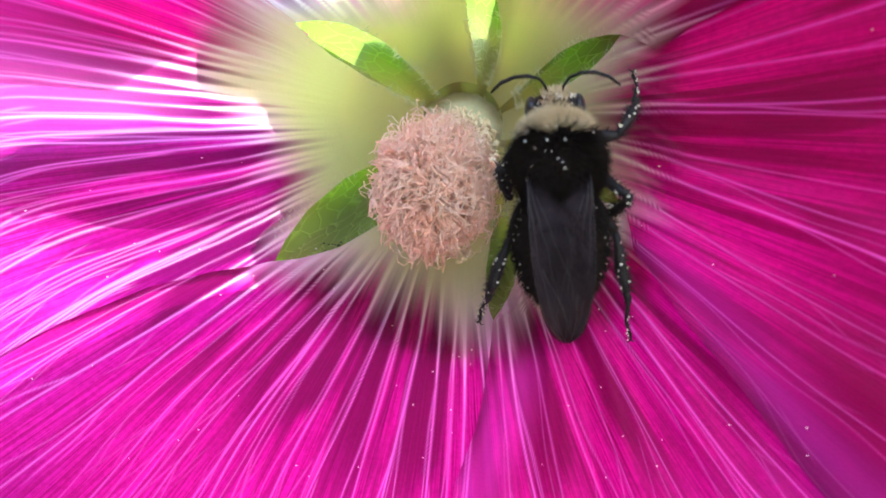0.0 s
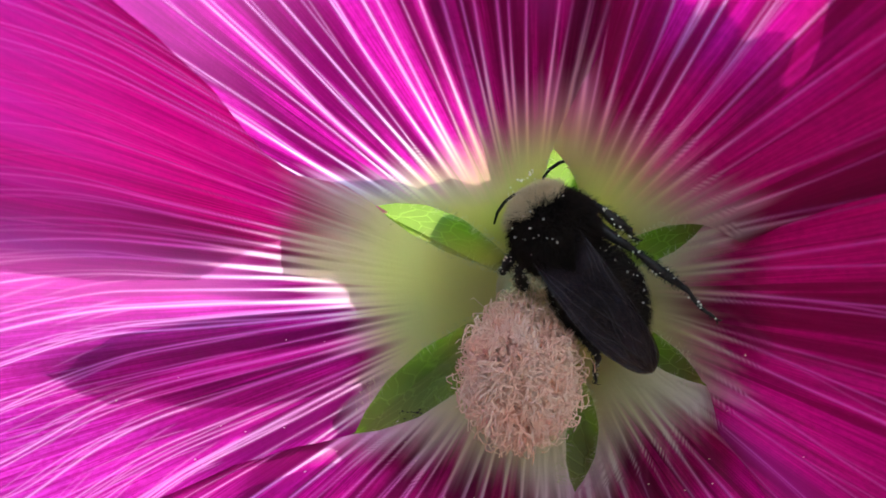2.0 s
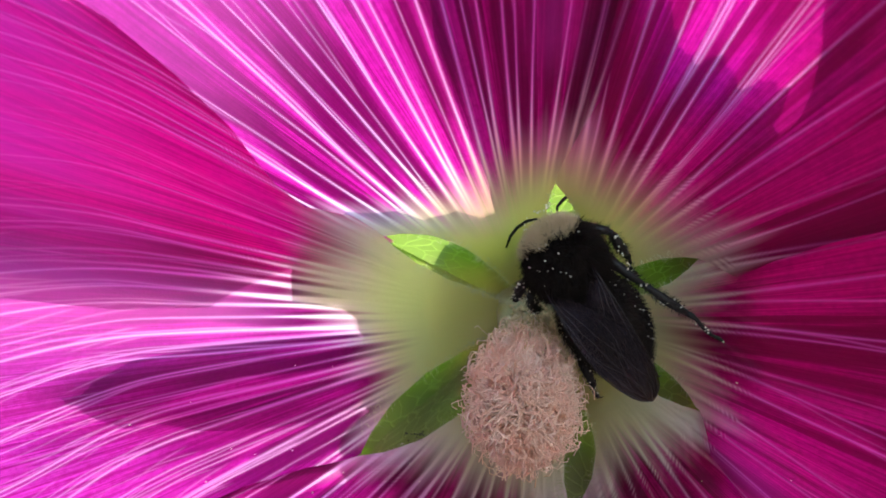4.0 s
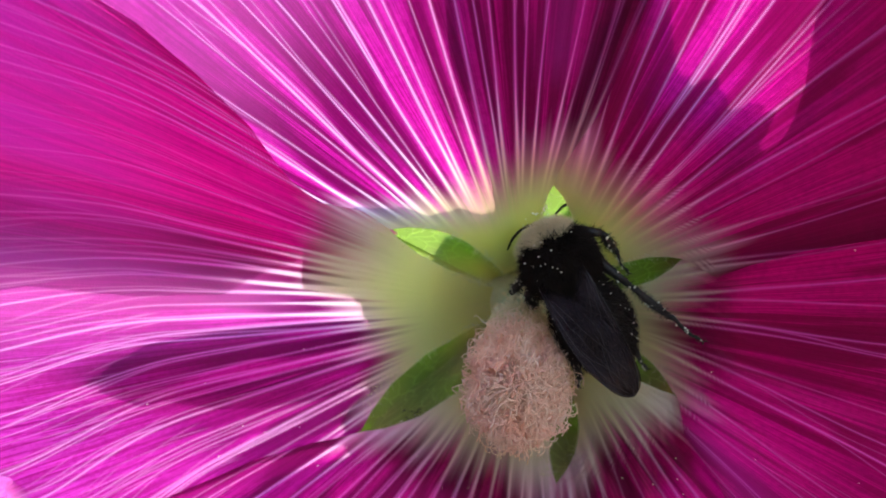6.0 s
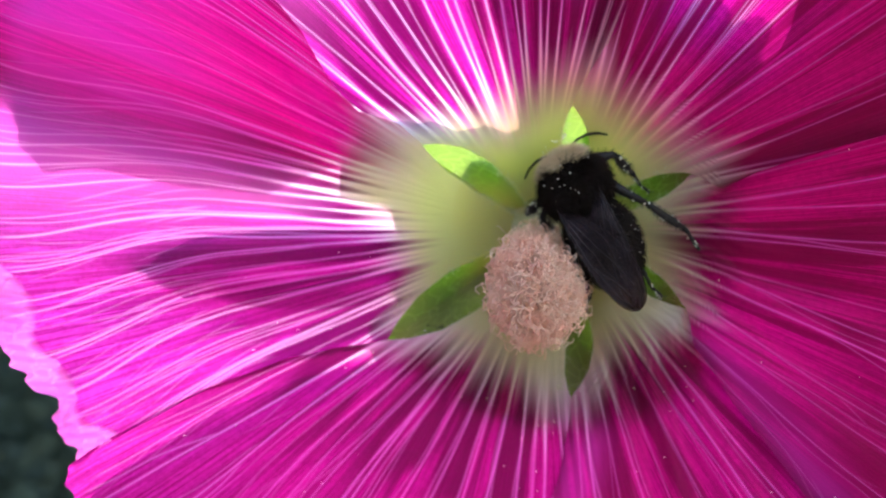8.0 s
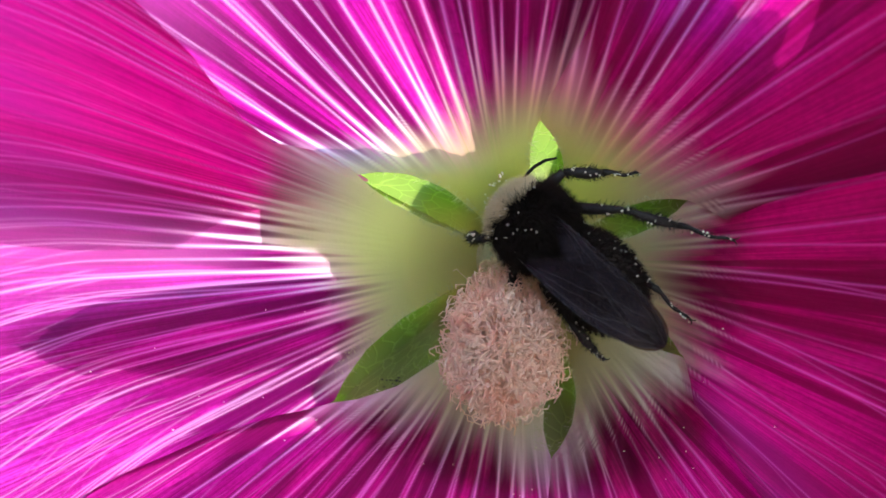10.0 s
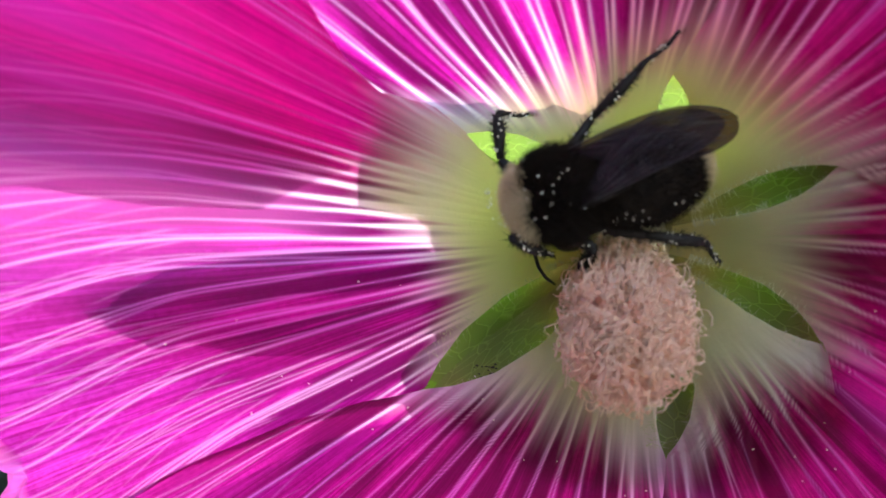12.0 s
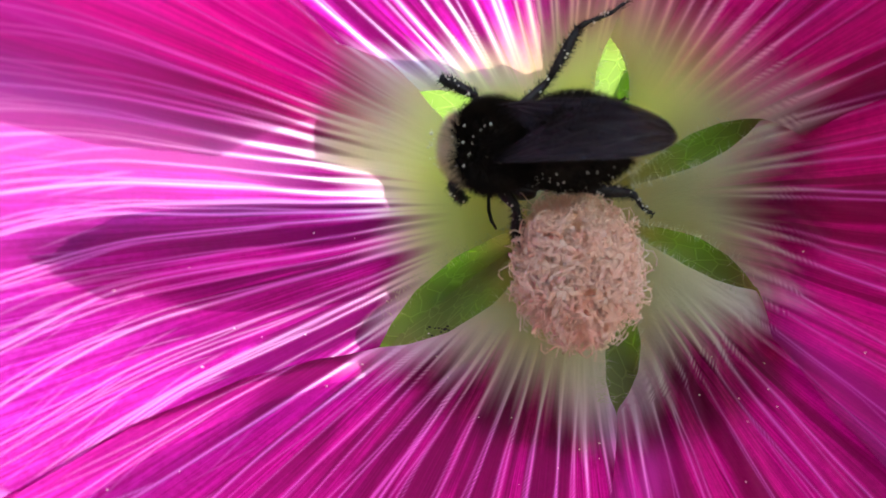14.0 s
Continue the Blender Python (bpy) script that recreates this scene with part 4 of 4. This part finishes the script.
# seconds, swing of the left and of the right wings about their hinges
WING_ROWS = [(0, 0, 0), (9.2, 0, 0), (11.3, 4, 4), (12, 11, 10), (13, 11, 10), (13.5, 6, 6), (14, -5, -3)]


def bee_pose(x, y, z, bearing, pitch, roll):
    turn = Matrix.Rotation(radians(bearing), 4, "Z") @ Matrix.Rotation(radians(-pitch), 4, "Y") @ Matrix.Rotation(radians(roll), 4, "X")
    return BLOOM @ Matrix.Translation((x * MM, y * MM, z * MM)) @ turn


# ---- the plant and the garden behind ----
def garden():
    ground = mesh_object("ground", *ground_sheet(), BOUNCE_GROUND)
    tagged(ground, "unseen pale gravel ground that bounces light up at the flower", "ground", kind="structure")
    stalk = Heap()
    back = spot(48, -4, -60)
    pts = [Vector((back.x, back.y, z)) + Vector((0.012 * math.sin(2.2 * z), 0.008 * math.sin(3 * z), 0)) for z in np.linspace(0, 1.62, 24)]
    stalk.tube(pts, [0.0085 * (1 - 0.5 * k / 24) for k in range(24)], 14)
    plant = tagged(stalk.make("hollyhock_stalk", STEM), "upright green hollyhock stalk behind the flower", "stalk")
    pedicel = Heap()
    near = min(pts, key=lambda p: (p - spot(40, -14, -55)).length)
    ends = [spot(-1, 2, -8.6), spot(-1, 0.5, -18), spot(12, -6, -36), near]
    pedicel.tube(ends, [0.0024, 0.0020, 0.0021, 0.0026], 10)
    under(pedicel.make("flower_stalk", STEM), plant)
    hedge("hedge", "tall dense dark green garden hedge in shade", 28000, -3.4, -0.55, lambda x: 3.0, 8, pose(0, 1.7, 0))
    hedge("hedge", "low clipped green garden hedge behind the plant", 7000, -0.5, 3.0, lambda x: 0.55, 9, pose(0, 1.75, 0))
    # unseen hedge, added to hold sky light off the right-hand petals
    hedge("hedge", "unseen dark green hedge added to block sky light from the left", 14000, -1.7, 2.6, lambda x: 1.6, 10, pose(-0.75, -0.8, 0, 0, 0, 90))


def ground_sheet():
    steps = [-900, -200, -50, -14, -6, -3, -1.5, -0.7, 0, 0.7, 1.5, 3, 6, 14, 50, 200, 900]
    verts = [(x, y, 0.05 * noise.noise(Vector((x, y, 0))) - 0.02 if abs(x) < 10 and abs(y) < 10 else 0.0) for y in steps for x in steps]
    return verts, grid_faces(len(steps), len(steps))


def hedge(name, label, count, low, high, tall, seed, turn):
    """A stretch of clipped hedge: many leaves over a dense heart; tall: height as a function of the way along."""
    rng, leaves, core = random.Random(seed), Heap(), Heap()
    for _ in range(count):
        x = rng.uniform(low, high)
        z = rng.uniform(0.03, tall(x) + 0.15)
        y = 0.18 * math.sin(2 * x) + 0.12 * math.sin(3 * z) + rng.random() ** 2 * 0.35
        c = Vector((x, y, z))
        way = Vector((rng.uniform(-1, 1), rng.uniform(-1.2, 0.3), rng.uniform(-0.9, 0.6))).normalized()
        side = way.cross(Vector((rng.uniform(-1, 1), rng.uniform(-1, 1), rng.uniform(-1, 1)))).normalized()
        size = rng.uniform(0.026, 0.044)
        base = len(leaves.verts)
        lift = way.cross(side) * size * 0.15
        for f, g in ((0, 0), (0.35, 0.36), (0.75, 0.28), (1, 0), (0.75, -0.28), (0.35, -0.36)):
            leaves.verts.append(c + way * size * f + side * size * g + lift * abs(g) * 2)
            leaves.uv.append((f, g + 0.5))
        leaves.faces += [(base, base + 1, base + 2, base + 3), (base, base + 3, base + 4, base + 5)]
    for _ in range(int(70 * (high - low))):
        x = rng.uniform(low + 0.3, high - 0.3)
        core.blob((x, 0.62 + rng.uniform(-0.1, 0.2), rng.uniform(0.1, max(0.3, tall(x) - 0.3))), (0.36, 0.3, 0.36), 8, 10, 0.2, rng)
    bush = new(name)
    bush.matrix_world = turn
    tagged(bush, label, "hedge")
    under(leaves.make("foliage", HEDGE), bush)["kind"] = "stuff"
    under(core.make("inner_foliage", HEDGE), bush)["kind"] = "stuff"


def scatter():
    """Loose pollen and dark specks lying on the petals."""
    rng = random.Random(33)
    dust = Heap()
    for _ in range(80):
        a, r = math.radians(rng.uniform(-170, 20)), rng.uniform(13, 34)
        x, y = CENTRE[0] + r * math.cos(a), CENTRE[1] + r * math.sin(a)
        z = float(funnel(np.array(x), np.array(y), np.array(r))) + 1.0
        s = rng.uniform(0.04, 0.08)
        dust.blob(Vector((x, y, z)) * MM, (s * MM, s * 0.7 * MM, s * 0.6 * MM), 3, 5, 0.4, rng)
    ob = dust.make("loose_pollen", GRAIN)
    ob.matrix_world = BLOOM
    tagged(ob, "loose pale pollen grains scattered on the petals", "pollen", kind="stuff")
    dirt = Heap()
    for _ in range(14):
        x, y = -9.6 + rng.gauss(0, 0.45), -3.9 + rng.gauss(0, 0.2)
        r = math.hypot(x - CENTRE[0], y - CENTRE[1])
        z = float(funnel(np.array(x), np.array(y), np.array(r))) - 0.7
        s = rng.uniform(0.07, 0.17)
        dirt.blob(Vector((x, y, z)) * MM, (s * MM, s * 0.6 * MM, s * 0.6 * MM), 3, 5, 0.3, rng)
    ob = dirt.make("dirt_specks", SPECK)
    ob.matrix_world = BLOOM
    tagged(ob, "dark dirt specks lying on a green sepal", "dirt", kind="stuff")


hollyhock_flower()
garden()
scatter()
BEE = bumblebee()
LEG_PIECES = {}
for number, (key, (hip, sizes, fat)) in enumerate(LEGS.items()):
    LEG_PIECES[key] = leg(key, hip, sizes, fat, 40 + 10 * number, BEE)[1]


def between(rows, t):
    """The values of a table of rows at the time t."""
    return [float(np.interp(t, [r[0] for r in rows], [r[k] for r in rows])) for k in range(1, len(rows[0]))]


def heading(bearing, dip):
    b, d = radians(bearing), radians(dip)
    return Vector((math.cos(b) * math.cos(d), math.sin(b) * math.cos(d), -math.sin(d)))


def motions():
    walk(BEE, [(t, bee_pose(*row)) for t, *row in BEE_ROWS])
    walk(HEAD[0], [(t, pose(x * MM, 0, z * MM, 0, nod, 0)) for t, x, z, nod in HEAD_ROWS])
    for blade, hinge, side in WINGS:
        walk(blade, [(t, pose(*[v * MM for v in hinge], 0, 0, left if side > 0 else right)) for t, left, right in WING_ROWS])
    times = [round(0.25 * k, 2) for k in range(57)]
    for key, rows in LEG_ROWS.items():
        lengths = LEGS[key][1]
        paths = ([], [], [])
        for t in times:
            body = (BLOOM.inverted() @ bee_pose(*between(BEE_ROWS, t))).to_3x3().inverted()
            angles, joint = between(rows, t), Vector((0, 0, 0))
            for k in range(3):
                way = (body @ heading(angles[2 * k], angles[2 * k + 1])).normalized()
                turn = way.to_track_quat("X", "Z").to_matrix().to_4x4()
                paths[k].append((t, Matrix.Translation(joint * MM) @ turn))
                joint = joint + way * lengths[k]
        for ob, path in zip(LEG_PIECES[key], paths):
            walk(ob, path)


motions()
